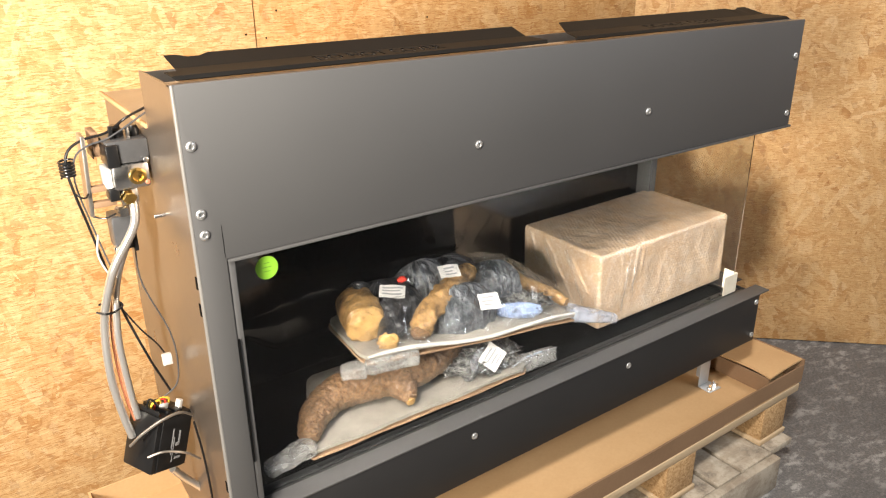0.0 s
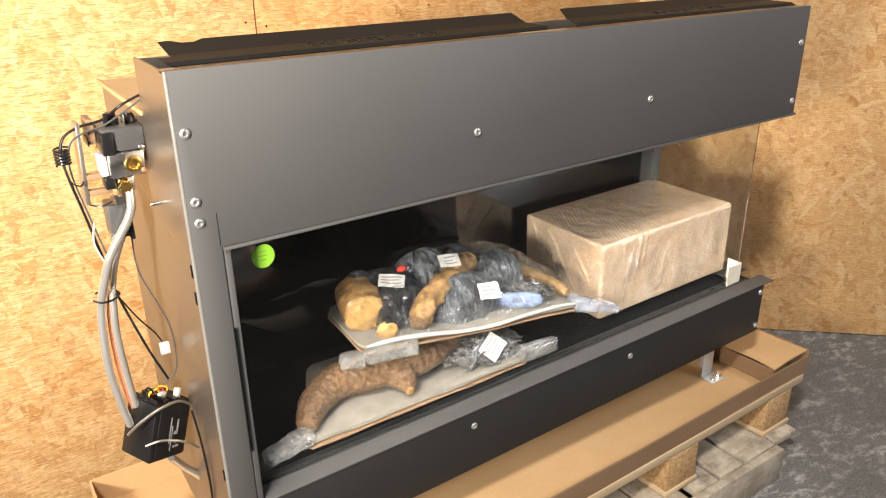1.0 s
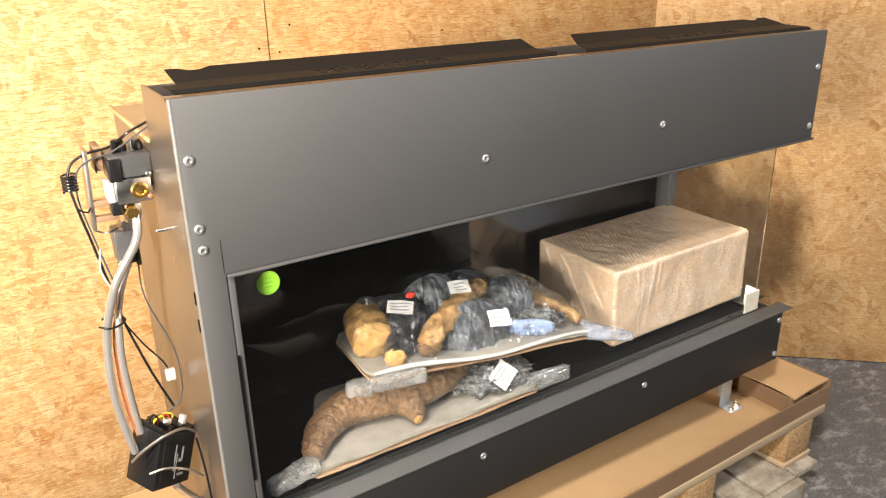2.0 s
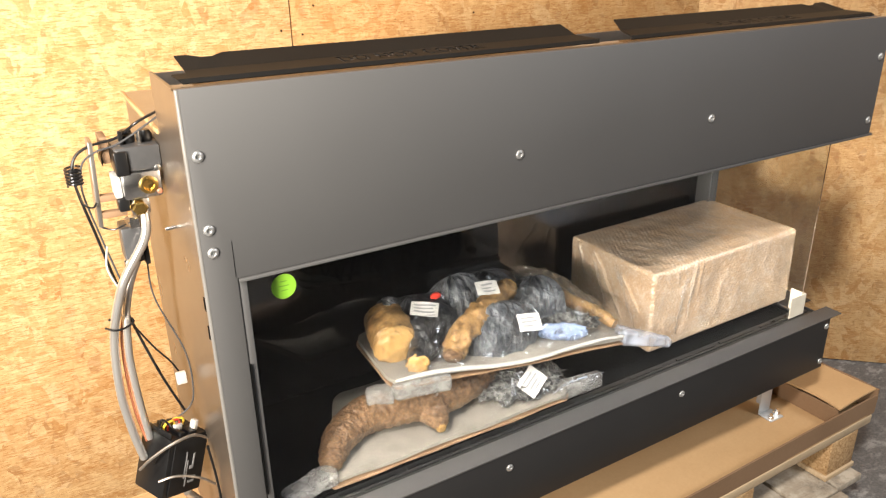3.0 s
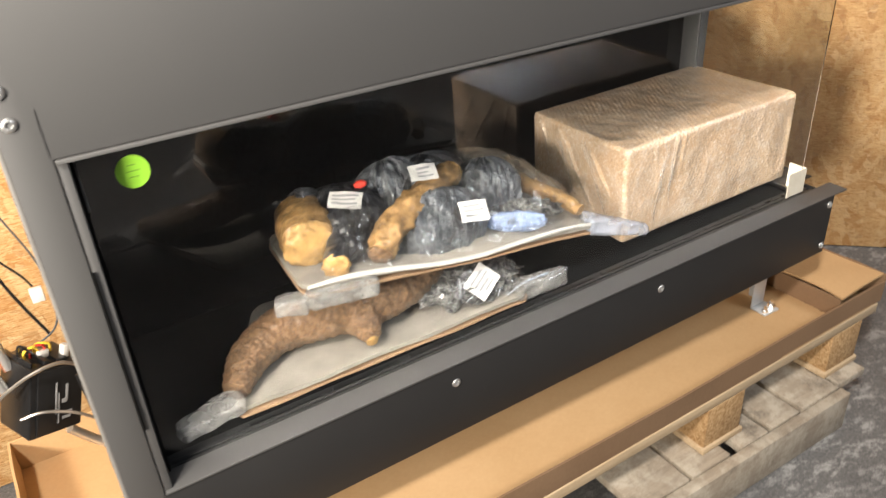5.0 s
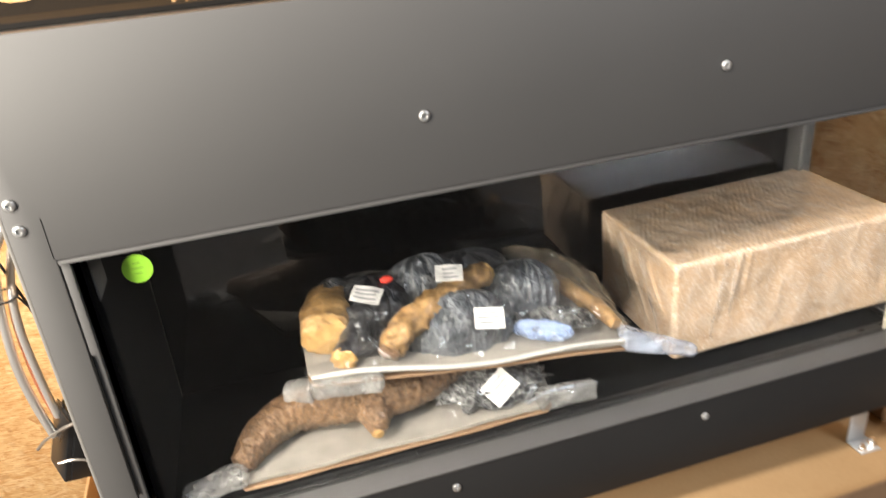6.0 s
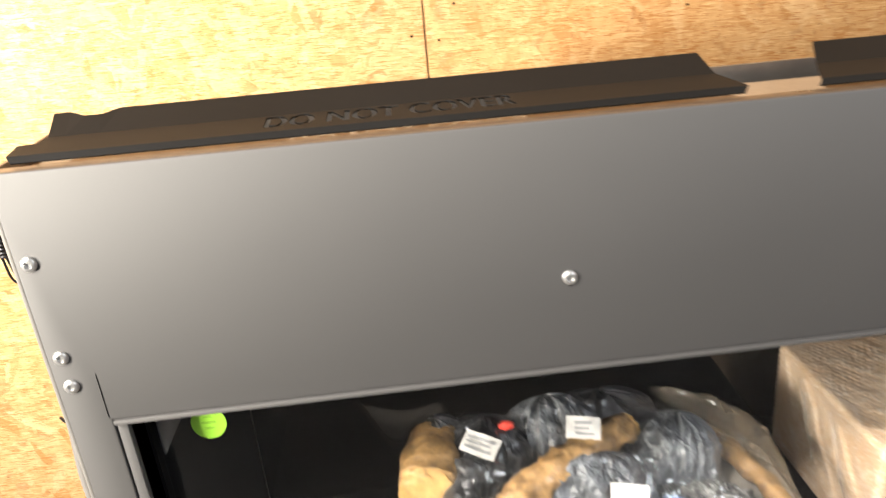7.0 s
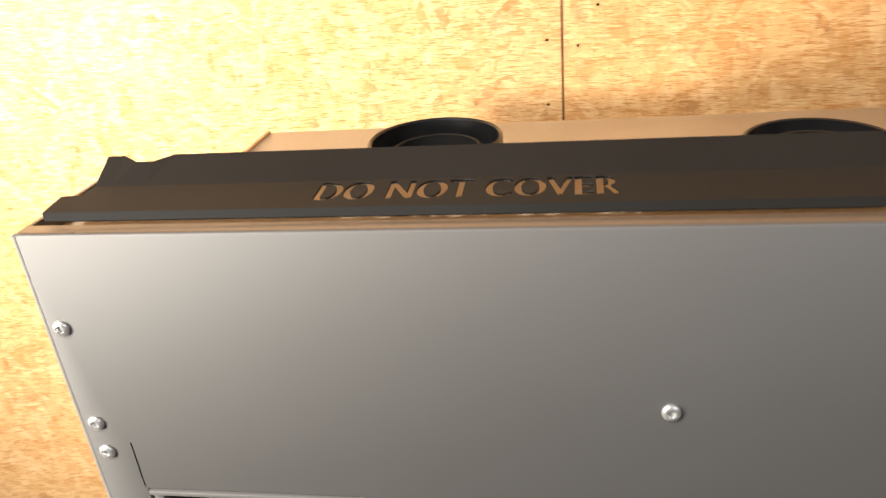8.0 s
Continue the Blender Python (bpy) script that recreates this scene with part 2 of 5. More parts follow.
def log_material(name, dark, light, gloss=0.5, coat=0.0, grain=130, depth=0.004, lo=0.3, hi=0.7):
    m, nt, b = nodes_of(name)
    g = noise_tex(nt, grain, 6, 0.75, (1, 1, 1))
    big = noise_tex(nt, 14, 4, 0.6)
    col = ramp(nt, g, [(lo, dark), (hi, light)])
    col = mix(nt, 0.3, col, ramp(nt, big, [(0.35, tuple(0.5 * c for c in dark)), (0.65, light)]))
    nt.links.new(col, b.inputs["Base Color"])
    b.inputs["Roughness"].default_value = gloss
    b.inputs["Coat Weight"].default_value = coat
    b.inputs["Coat Roughness"].default_value = 0.1
    bump(nt, b, maths(nt, "ADD", g, big), 0.7, depth)
    return m


def bubble_material():
    """Clear bubble film drawn tight over brown card: tan below, with milky film and glints painted pale on its creases.
    """
    m, nt, b = nodes_of("bubble_film_over_card")
    geo = nt.nodes.new("ShaderNodeNewGeometry")
    fold = crumple(nt, 34)
    haze = noise_tex(nt, 11, 4, 0.65)
    fine = noise_tex(nt, 260, 3, 0.7)
    col = ramp(nt, haze, [(0.32, (0.41, 0.265, 0.15)), (0.68, (0.46, 0.34, 0.235))])
    # crests, specks and folds mixed towards white as painted highlights
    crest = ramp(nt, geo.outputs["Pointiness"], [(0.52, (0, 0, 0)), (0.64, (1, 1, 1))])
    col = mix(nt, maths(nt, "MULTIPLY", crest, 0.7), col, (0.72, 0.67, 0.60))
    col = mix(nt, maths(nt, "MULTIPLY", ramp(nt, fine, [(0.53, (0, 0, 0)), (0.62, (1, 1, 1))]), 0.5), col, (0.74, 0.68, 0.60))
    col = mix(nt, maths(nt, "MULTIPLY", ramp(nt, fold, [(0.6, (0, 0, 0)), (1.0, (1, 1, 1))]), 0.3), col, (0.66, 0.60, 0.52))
    nt.links.new(col, b.inputs["Base Color"])
    b.inputs["Roughness"].default_value = 0.30
    b.inputs["Coat Weight"].default_value = 1.0
    b.inputs["Coat Roughness"].default_value = 0.05
    b.inputs["Coat IOR"].default_value = 1.7
    h = maths(nt, "ADD", maths(nt, "MULTIPLY", fold, 0.5), maths(nt, "MULTIPLY", fine, 0.12))
    bump(nt, b, h, 0.9, 0.0036)
    nt.links.new(b.inputs["Normal"].links[0].from_socket, b.inputs["Coat Normal"])
    return m


def hose_material():
    m, nt, b = nodes_of("corrugated_steel_hose")
    b.inputs["Metallic"].default_value = 0.85
    b.inputs["Base Color"].default_value = (0.80, 0.78, 0.75, 1)
    b.inputs["Roughness"].default_value = 0.28
    w = noise_tex(nt, 420, 2)
    bump(nt, b, w, 0.3, 0.0006)
    return m


OSB = osb_material()
OSB_AGED = osb_material("aged_strand_board", 0.80)
PAINT = plain("anthracite_powder_coat", (0.053, 0.0512, 0.0505), (0.061, 0.0590, 0.0582), 0.66, 0.0, 3, 900, 0.10, 0.0003, specular=1.0, rough_swing=0.03)
VENT = plain("satin_black_coat", (0.009, 0.0086, 0.0082), (0.013, 0.0124, 0.0118), 0.55, 0.0, 4, 900, 0.10, 0.0003, specular=0.12, rough_swing=0.04)
# lighter than the coat: the edge's bright sheen is put into the colour
RIM = plain("edge_sheen_coat", (0.17, 0.16, 0.15), (0.25, 0.24, 0.225), 0.35, 0.2, 8, 400, 0.1)
PAINT_DARK = plain("black_powder_coat", (0.017, 0.0165, 0.0168), (0.022, 0.0215, 0.0217), 0.45, 0.0, 4, 900, 0.10, 0.0003, rough_swing=0.04)
STEEL = plain("galvanised_steel", (0.33, 0.30, 0.27), (0.44, 0.41, 0.37), 0.34, 0.85, 14, 160, 0.12, 0.0004)
SCREW = plain("worn_zinc", (0.42, 0.42, 0.42), (0.70, 0.70, 0.69), 0.34, 0.8, 300, 700, 0.3)
# brightened and warm, so the sheet behind the letters looks lamplit
DUCT = plain("lamplit_zinc_sheet", (0.32, 0.245, 0.165), (0.42, 0.33, 0.235), 0.5, 0.2, 14, 160, 0.12, 0.0004)
# brown base colour helps out the reflection of the strand board
SIDE = plain("wood_tinted_steel", (0.155, 0.128, 0.105), (0.20, 0.165, 0.135), 0.30, 0.65, 6, 160, 0.1, 0.0004)
PALE_ZINC = plain("dull_zinc", (0.55, 0.57, 0.59), (0.66, 0.68, 0.70), 0.42, 0.4, 20, 200, 0.1)
ZINC = plain("bright_zinc", (0.72, 0.72, 0.72), (0.85, 0.85, 0.84), 0.22, 1.0, 40, 300, 0.05)
BLACK_GLASS = plain("black_mirror_glass", (0.095, 0.094, 0.094), (0.11, 0.109, 0.109), 0.05, 1.0, 6, 60, 0.0, 0.0002, rough_swing=0.015)
MATT_BLACK = plain("matt_black_steel", (0.0018, 0.0018, 0.0018), (0.0035, 0.0035, 0.0035), 0.75, 0.0, 12, 250, 0.2, specular=0.1)
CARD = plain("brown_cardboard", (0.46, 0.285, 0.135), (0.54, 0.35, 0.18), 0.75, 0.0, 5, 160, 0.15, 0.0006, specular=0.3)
# the card in a darker tone; on the flap wall it replaces shade
CARD_DARK = plain("dark_cardboard", (0.205, 0.122, 0.068), (0.26, 0.163, 0.095), 0.7, 0.0, 6, 160, 0.15, 0.0006, specular=0.3)
PINE = wood_material("sawn_pine", (0.46, 0.31, 0.17), (0.68, 0.52, 0.33), 0.25)
OLD_PINE = dusty(wood_material("weathered_pine", (0.26, 0.20, 0.14), (0.50, 0.41, 0.30), 0.6))
CHIP = chip_block_material()
CONCRETE = concrete_material()
# unseen room shell, near black to keep haze off the glass
DARK_SHELL = plain("unseen_dark_shell", (0.020, 0.020, 0.022), (0.030, 0.030, 0.031), 0.85, 0.0, 3, 90, 0.2, 0.002)
GLASS = glass_material("clear_ceramic_glass")
FILM = film_material("clear_film", (0.50, 0.50, 0.49), 0.03, 0.06, 24, 0.0032)
# light tint paints the shine along the film's folds
CREASE = film_material("crease_highlight_film", (0.80, 0.76, 0.70), 0.16, 0.10, 90, 0.006)
# blue tint stands in for cool light reflected off clear film
FILM_SHEEN = film_material("blue_sheen_film", (0.40, 0.52, 0.80), 0.42, 0.06, 22, 0.004)
POUCH = film_material("milky_film_pouch", (0.27, 0.26, 0.245), 0.5, 0.10, 20, 0.0035)
FILM_BROWN = film_material("clear_film_over_card", (0.40, 0.31, 0.21), 0.36, 0.08, 26, 0.005)
# pale blue tint paints the cool highlight on the gathered film
FILM_PALE = film_material("pale_gathered_film", (0.38, 0.42, 0.50), 0.42, 0.06, 30, 0.005)
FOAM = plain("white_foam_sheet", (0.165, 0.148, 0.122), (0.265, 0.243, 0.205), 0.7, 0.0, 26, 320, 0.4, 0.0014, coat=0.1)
FOAM_LIP = plain("white_foam_edge", (0.33, 0.315, 0.29), (0.43, 0.415, 0.38), 0.5, 0.0, 30, 200, 0.2, coat=0.5)
BAG = bag_material("crinkled_grey_bag", (0.045, 0.048, 0.053), (0.155, 0.163, 0.175), 55, 0.0042)
BAG_DARK = bag_material("crinkled_black_bag", (0.012, 0.012, 0.013), (0.05, 0.05, 0.056), 30, 0.0045)
EMBER = bag_material("grey_ember_chips", (0.03, 0.03, 0.03), (0.27, 0.265, 0.25), 90, 0.008)
LOG_TAN = log_material("pale_ceramic_log", (0.07, 0.034, 0.011), (0.34, 0.195, 0.07), 0.5, 0.5, 75, 0.006, 0.34, 0.56)
LOG_CUT = log_material("cut_log_face", (0.17, 0.085, 0.026), (0.38, 0.225, 0.072), 0.5, 0.4, 60, 0.004, 0.32, 0.52)
LOG_BROWN = log_material("brown_bark_log", (0.045, 0.023, 0.010), (0.235, 0.128, 0.056), 0.5, 0.9, 230, 0.005, 0.36, 0.64)
LABEL = plain("white_paper_label", (0.47, 0.455, 0.43), (0.56, 0.545, 0.515), 0.5, 0.0, 20, 300, 0.05)
INK = plain("printed_ink", (0.20, 0.20, 0.21), (0.27, 0.27, 0.27), 0.6, 0.0, 20, 300, 0.05)
RED = plain("red_plastic", (0.50, 0.035, 0.02), (0.60, 0.05, 0.03), 0.35)
GREEN = plain("green_paper_sticker", (0.29, 0.62, 0.045), (0.36, 0.72, 0.07), 0.5, 0.0, 30, 300, 0.05)
TAB = plain("cream_foam_tab", (0.66, 0.60, 0.48), (0.76, 0.71, 0.60), 0.7, 0.0, 30, 200, 0.2)
PLASTIC = plain("black_plastic", (0.006, 0.006, 0.0065), (0.011, 0.011, 0.0115), 0.30, 0.0, 20, 200, 0.1)
GREY_PLASTIC = plain("dark_grey_plastic", (0.05, 0.05, 0.052), (0.07, 0.07, 0.072), 0.35, 0.0, 20, 200, 0.1)
BRASS = plain("yellow_brass", (0.72, 0.46, 0.12), (0.85, 0.58, 0.20), 0.22, 1.0, 60, 300, 0.05)
HOSE = hose_material()
COPPER = plain("red_brown_wire", (0.36, 0.12, 0.06), (0.45, 0.17, 0.09), 0.45)
YELLOW = plain("yellow_wire", (0.72, 0.48, 0.04), (0.80, 0.55, 0.06), 0.4)


# ---- building helpers ----
def put(bm, box, bevel=0.0, turn=None):
    """Adds an axis-aligned block (x0, x1, y0, y1, z0, z1), its edges eased, to bm."""
    x0, x1, y0, y1, z0, z1 = box
    m = Matrix.Translation(((x0 + x1) / 2, (y0 + y1) / 2, (z0 + z1) / 2)) @ Matrix.Diagonal((x1 - x0, y1 - y0, z1 - z0, 1))
    made = bmesh.ops.create_cube(bm, size=1, matrix=m)["verts"]
    if bevel > 0:
        edges = list({e for v in made for e in v.link_edges})
        made = [v for v in bmesh.ops.bevel(bm, geom=edges, offset=bevel, segments=2, profile=0.5, affect="EDGES")["verts"]]
    if turn is not None:
        bmesh.ops.transform(bm, matrix=turn, verts=made)
    return made


def block(*box, bevel=0.0, turn=None):
    bm = bmesh.new()
    put(bm, box, bevel, turn)
    return bm


def lathe(profile, steps=24, m=None):
    """A body turned round z from (radius, height) pairs."""
    bm = bmesh.new()
    rings = []
    for r, h in profile:
        rings.append([bm.verts.new((r * math.cos(2 * math.pi * k / steps), r * math.sin(2 * math.pi * k / steps), h)) for k in range(steps)])
    for a, b in zip(rings, rings[1:]):
        for k in range(steps):
            bm.faces.new((a[k], a[(k + 1) % steps], b[(k + 1) % steps], b[k]))
    bm.faces.new(list(reversed(rings[0])))
    bm.faces.new(rings[-1])
    bmesh.ops.recalc_face_normals(bm, faces=bm.faces)
    if m is not None:
        bm.transform(m)
    return bm


def smooth_path(points, per=6):
    """Points of a smooth line through the given ones."""
    p = [Vector(q) for q in points]
    p = [2 * p[0] - p[1]] + p + [2 * p[-1] - p[-2]]
    out = []
    for a, b, c, d in zip(p, p[1:], p[2:], p[3:]):
        for k in range(per):
            t = k / per
            out.append(0.5 * (2 * b + (c - a) * t + (2 * a - 5 * b + 4 * c - d) * t * t + (3 * b - a - 3 * c + d) * t ** 3))
    return out + [p[-2]]


def sweep(points, radius, per=6, sides=8, rough=0.0, scale=30.0, ribs=0.0, caps=True, seed=0.0):
    """A tube along a smooth line; radius is a number or one for each given point."""
    line = smooth_path(points, per)
    n = len(line)
    radii = [radius] * n
    if not isinstance(radius, (int, float)):
        radii = []
        for k in range(n):
            u = k / (n - 1) * (len(radius) - 1)
            i = min(int(u), len(radius) - 2)
            radii.append(radius[i] + (radius[i + 1] - radius[i]) * (u - i))
    bm = bmesh.new()
    side = Vector((0.13, 0.21, 1)).normalized()
    rings = []
    for k, c in enumerate(line):
        d = (line[min(k + 1, n - 1)] - line[max(k - 1, 0)]).normalized()
        side = (side - d * side.dot(d))
        if side.length < 1e-4:
            side = d.orthogonal()
        side.normalize()
        up = d.cross(side)
        ring = []
        for s in range(sides):
            a = 2 * math.pi * s / sides
            o = side * math.cos(a) + up * math.sin(a)
            r = radii[k] * (1 + (ribs if k % 2 else -ribs))
            q = c + o * r
            if rough:
                q = q + o * rough * (noise.noise(q * scale + Vector((seed, 0, 0))) + 0.5 * noise.noise(q * scale * 3) + 0.35 * noise.noise(q * scale * 7))
            ring.append(bm.verts.new(q))
        rings.append(ring)
    for a, b in zip(rings, rings[1:]):
        for s in range(sides):
            bm.faces.new((a[s], a[(s + 1) % sides], b[(s + 1) % sides], b[s]))
    if caps:
        bm.faces.new(list(reversed(rings[0])))
        bm.faces.new(rings[-1])
    bmesh.ops.recalc_face_normals(bm, faces=bm.faces)
    return bm


def prism(outline, height, m=None, bevel=0.0):
    """A flat outline (x, y) raised by height along z."""
    bm = bmesh.new()
    f = bm.faces.new([bm.verts.new((x, y, 0)) for x, y in outline])
    top = bmesh.ops.extrude_face_region(bm, geom=[f])["geom"]
    bmesh.ops.translate(bm, vec=(0, 0, height), verts=[v for v in top if isinstance(v, bmesh.types.BMVert)])
    bmesh.ops.recalc_face_normals(bm, faces=bm.faces)
    if bevel:
        bmesh.ops.bevel(bm, geom=list(bm.edges), offset=bevel, segments=2, profile=0.5, affect="EDGES")
    if m is not None:
        bm.transform(m)
    return bm


def grid(nx, ny, place):
    """A sheet of nx by ny cells; place(u, v) gives each corner."""
    bm = bmesh.new()
    v = [[bm.verts.new(place(i / nx, j / ny)) for i in range(nx + 1)] for j in range(ny + 1)]
    for j in range(ny):
        for i in range(nx):
            bm.faces.new((v[j][i], v[j][i + 1], v[j + 1][i + 1], v[j + 1][i]))
    bmesh.ops.recalc_face_normals(bm, faces=bm.faces)
    return bm


def thicken(bm, depth):
    bmesh.ops.solidify(bm, geom=list(bm.faces), thickness=depth)
    return bm


def lump(centre, size, rough=0.25, detail=4, seed=0.0, turn=0.0, flat=None, scale=2.4, pleats=0.0):
    """A crumpled bag or rough lump: a ball with folds, its underside pressed flat."""
    bm = bmesh.new()
    bmesh.ops.create_icosphere(bm, subdivisions=detail, radius=1.0)
    shift = Vector((seed, seed * 0.7, 0))
    for v in bm.verts:
        n = v.co.normalized()
        q = n * scale + shift
        f = noise.noise(q) * 0.8 + abs(noise.noise(q * 2.3)) * 0.7 + abs(noise.noise(q * 5.1)) * 0.35
        if not pleats:
            f += abs(noise.noise(q * 11)) * 0.15
        v.co = n * (1 + rough * (f - 0.35))
        if pleats:
            w = Vector((n.x * 5.5, n.y * 5.5, n.z * 0.9)) + shift
            p = 1 - abs(noise.noise(w)) * 2.4
            p2 = 1 - abs(noise.noise(w * 2.1 + Vector((3, 1, 0)))) * 2.4
            v.co *= 1 + pleats * (max(p, -0.3) + 0.5 * max(p2, -0.3) - 0.4)
        if flat is not None and v.co.z < flat:
            v.co.z = flat + 0.1 * (v.co.z - flat)
    bm.transform(Matrix.Translation(centre) @ Matrix.Rotation(radians(turn), 4, "Z") @ Matrix.Diagonal((*size, 1)))
    return bm


def linked(name, bm, material, smooth=True, sharp=35):
    me = bpy.data.meshes.new(name)
    bm.to_mesh(me)
    bm.free()
    me.materials.append(material)
    if smooth:
        me.shade_smooth()
        me.set_sharp_from_angle(angle=radians(sharp))
    return new(name, me)


SOFT = ("bag", "bag_neck", "log", "branch_stub", "cut_end", "film", "film_tail", "film_roll", "film_sheen", "film_seam", "film_side", "foil_strip", "foam_sheet", "bubble_wrap")


def part(name, bm, material, parent, label="", smooth=True):
    ob = linked(name, bm, material, smooth, 80 if name in SOFT else 35)
    ob.parent = parent
    ob.matrix_parent_inverse = parent.matrix_world.inverted() if parent.type == "EMPTY" else Matrix()
    if label:
        tagged(ob, label)
    return ob


def thing(name, at, label, category, group="", kind=""):
    ob = new(name)
    ob.empty_display_size = 0.05
    ob.location = at
    bpy.context.view_layer.update()
    return tagged(ob, label, category, group, kind)


def solid(name, bm, material, label, category, group="", kind="", smooth=True):
    return tagged(linked(name, bm, material, smooth), label, category, group, kind)


# ---- the room ----
BACK, FLOOR = 0.70, 0.0
CORNER = Vector((1.525, BACK, 0))
WALL_DIR = Vector((0.748, -0.664, 0)).normalized()

floor = solid("floor", block(-3.0, 4.6, -3.6, 2.2, -0.12, FLOOR), CONCRETE, "worn grey concrete floor with pale scuffs", "floor", kind="structure")
ceiling = solid("ceiling", block(-3.0, 4.6, -3.6, 2.2, 3.4, 3.5), DARK_SHELL, "unseen ceiling, near black to limit reflections", "ceiling", kind="structure")
wall_south = solid("wall_south", block(-3.0, 4.6, -3.6, -3.45, 0.0, 3.4), DARK_SHELL, "unseen hall wall, near black to limit reflections", "wall", kind="structure")
wall_west = solid("wall_west", block(-3.0, -2.85, -3.45, 2.2, 0.0, 3.4), DARK_SHELL, "unseen hall wall, near black to limit reflections", "wall", kind="structure")
wall_east = solid("wall_east", block(4.45, 4.6, -3.45, 2.2, 0.0, 3.4), DARK_SHELL, "unseen hall wall, near black to limit reflections", "wall", kind="structure")

wall_north = solid("wall_north", block(-2.85, 1.60, BACK + 0.016, BACK + 0.12, 0.0, 3.4), PINE, "timber wall behind the strand board", "wall", kind="structure")
SEAM = 0.366
for x0, x1, z0, z1, board in ((-2.13, SEAM - 0.0015, 0.004, 2.5, OSB), (SEAM + 0.0015, CORNER.x, 0.004, 2.5, OSB_AGED), (-2.85, -2.133, 0.004, 2.5, OSB), (-2.85, CORNER.x, 2.503, 3.4, OSB)):
    part("osb_panel", block(x0, x1, BACK, BACK + 0.016, z0, z1, bevel=0.001), board, wall_north)
# the angled wall, with its own sheets, turned about the corner
yaw = math.atan2(WALL_DIR.y, WALL_DIR.x)
SLANT = Matrix.Translation(CORNER) @ Matrix.Rotation(yaw, 4, "Z")
wall_slanted = solid("wall_slanted", block(0.0, 3.7, 0.017, 0.12, 0.0, 3.4), PINE, "timber wall behind the strand board", "wall", kind="structure")
wall_slanted.matrix_world = SLANT
bpy.context.view_layer.update()
for x0, x1 in ((0.0, 1.246), (1.249, 2.495), (2.498, 3.7)):
    p = part("osb_panel", block(x0, x1, 0.0, 0.016, 0.004, 3.4, bevel=0.001), OSB, wall_slanted)

# nail heads in the boards
nail_bm = lathe([(0.0022, 0), (0.0022, 0.0006), (0.0014, 0.001)], 8, Matrix.Rotation(radians(90), 4, "X"))
nail_mesh = linked("nail", nail_bm, MATT_BLACK).data
first = bpy.data.objects["nail"]
first.parent = wall_north
first.location = (SEAM - 0.022, BACK, 1.075)
for x, z in ((SEAM + 0.022, 1.065), (SEAM - 0.022, 0.98), (SEAM + 0.05, 1.12), (0.80, 1.085), (0.30, 1.20), (SEAM + 0.02, 1.26)):
    o = new("nail", nail_mesh)
    o.parent, o.location = wall_north, (x, BACK, z)


# ---- the fireplace ----
def sq(bm):
    """The casing stands a little out of square: its lower edges fall towards the valve side."""
    for v in bm.verts:
        v.co.z -= 0.037 * (1 - v.co.x / 1.25) * (1.10 - v.co.z) / 0.62
    return bm


fire = thing("gas_fireplace", (0.6, 0.2, 0.35), "anthracite steel corner gas fireplace with clear glass on a cardboard tray", "fireplace")
W, TOP, HB, SILL, LOW = 1.25, 1.10, 0.886, 0.494, 0.371
DEPTH, HOOD = 0.43, 0.15

fp = lambda name, bm, mat, label="", smooth=True: part(name, sq(bm), mat, fire, label, smooth)


UPRIGHT = Matrix.Translation((0, 0.004, 0)) @ Matrix.Rotation(radians(90), 4, "X")
fp("front_panel", prism([(0.0, LOW), (0.040, LOW), (0.040, HB), (W + 0.004, HB), (W + 0.004, TOP), (0.0, TOP)], 0.004, UPRIGHT, 0.0019), PAINT, "wide anthracite powder-coated front with a narrow post")
fp("folded_edge", sweep([(0.0022, 0.0026, LOW + 0.001), (0.0022, 0.0026, 0.74), (0.0022, 0.0026, TOP - 0.0008)], 0.0030, 4, 12), RIM, "rounded folded edge of the front, its highlight painted pale")
fp("top_flange", block(0.0, W + 0.004, 0.0042, 0.018, TOP - 0.004, TOP - 0.0005, bevel=0.0008), SIDE, "steel top flange, its brown standing in for reflected wood")
fp("drip_lip", block(0.0405, W + 0.010, -0.0022, 0.004, HB - 0.0045, HB - 0.0003, bevel=0.0008), PAINT)
fp("lower_flange", block(0.04, W + 0.004, 0.0042, 0.022, HB, HB + 0.004, bevel=0.0008), PAINT)
fp("hood_side", block(W - 0.003, W, 0.0042, HOOD, HB + 0.002, TOP - 0.001, bevel=0.001), PAINT)
fp("hood_back", block(0.0035, W - 0.0035, HOOD - 0.003, HOOD, HB + 0.002, TOP - 0.003), STEEL)
fp("hood_floor", block(0.0035, W - 0.0035, 0.0225, 0.114, 1.084, 1.087), DUCT, "galvanised duct sheet under the vents")
# added black sheet: paints the shade seen through the letters' upper halves
fp("hood_shade", block(0.0035, W - 0.0035, 0.1145, HOOD - 0.0035, 1.060, 1.063), MATT_BLACK, "black sheet standing in for shade behind the duct sheet")
fp("body_top", block(0.0, 1.222, HOOD + 0.0005, DEPTH + 0.03, 1.026, 1.030, bevel=0.001), STEEL, "galvanised top plate")
ONTO_X = Matrix(((0, 0, 1, 0), (1, 0, 0, 0), (0, 1, 0, 0), (0, 0, 0, 1)))
fp("top_fold", block(-0.0025, 0.0025, HOOD + 0.001, DEPTH + 0.03, 1.0265, 1.0325, bevel=0.0008), CARD, "pale folded edge of the top plate")
fp("side_panel", prism([(0.0042, 0.345), (DEPTH, 0.345), (DEPTH, 1.0258), (HOOD, 1.0258), (HOOD, TOP - 0.001), (0.0042, TOP - 0.001)], 0.003, ONTO_X), SIDE, "coated steel side panel")
fp("rear_panel", block(0.0035, 1.222, DEPTH - 0.003, DEPTH, 0.345, 1.0255), STEEL)
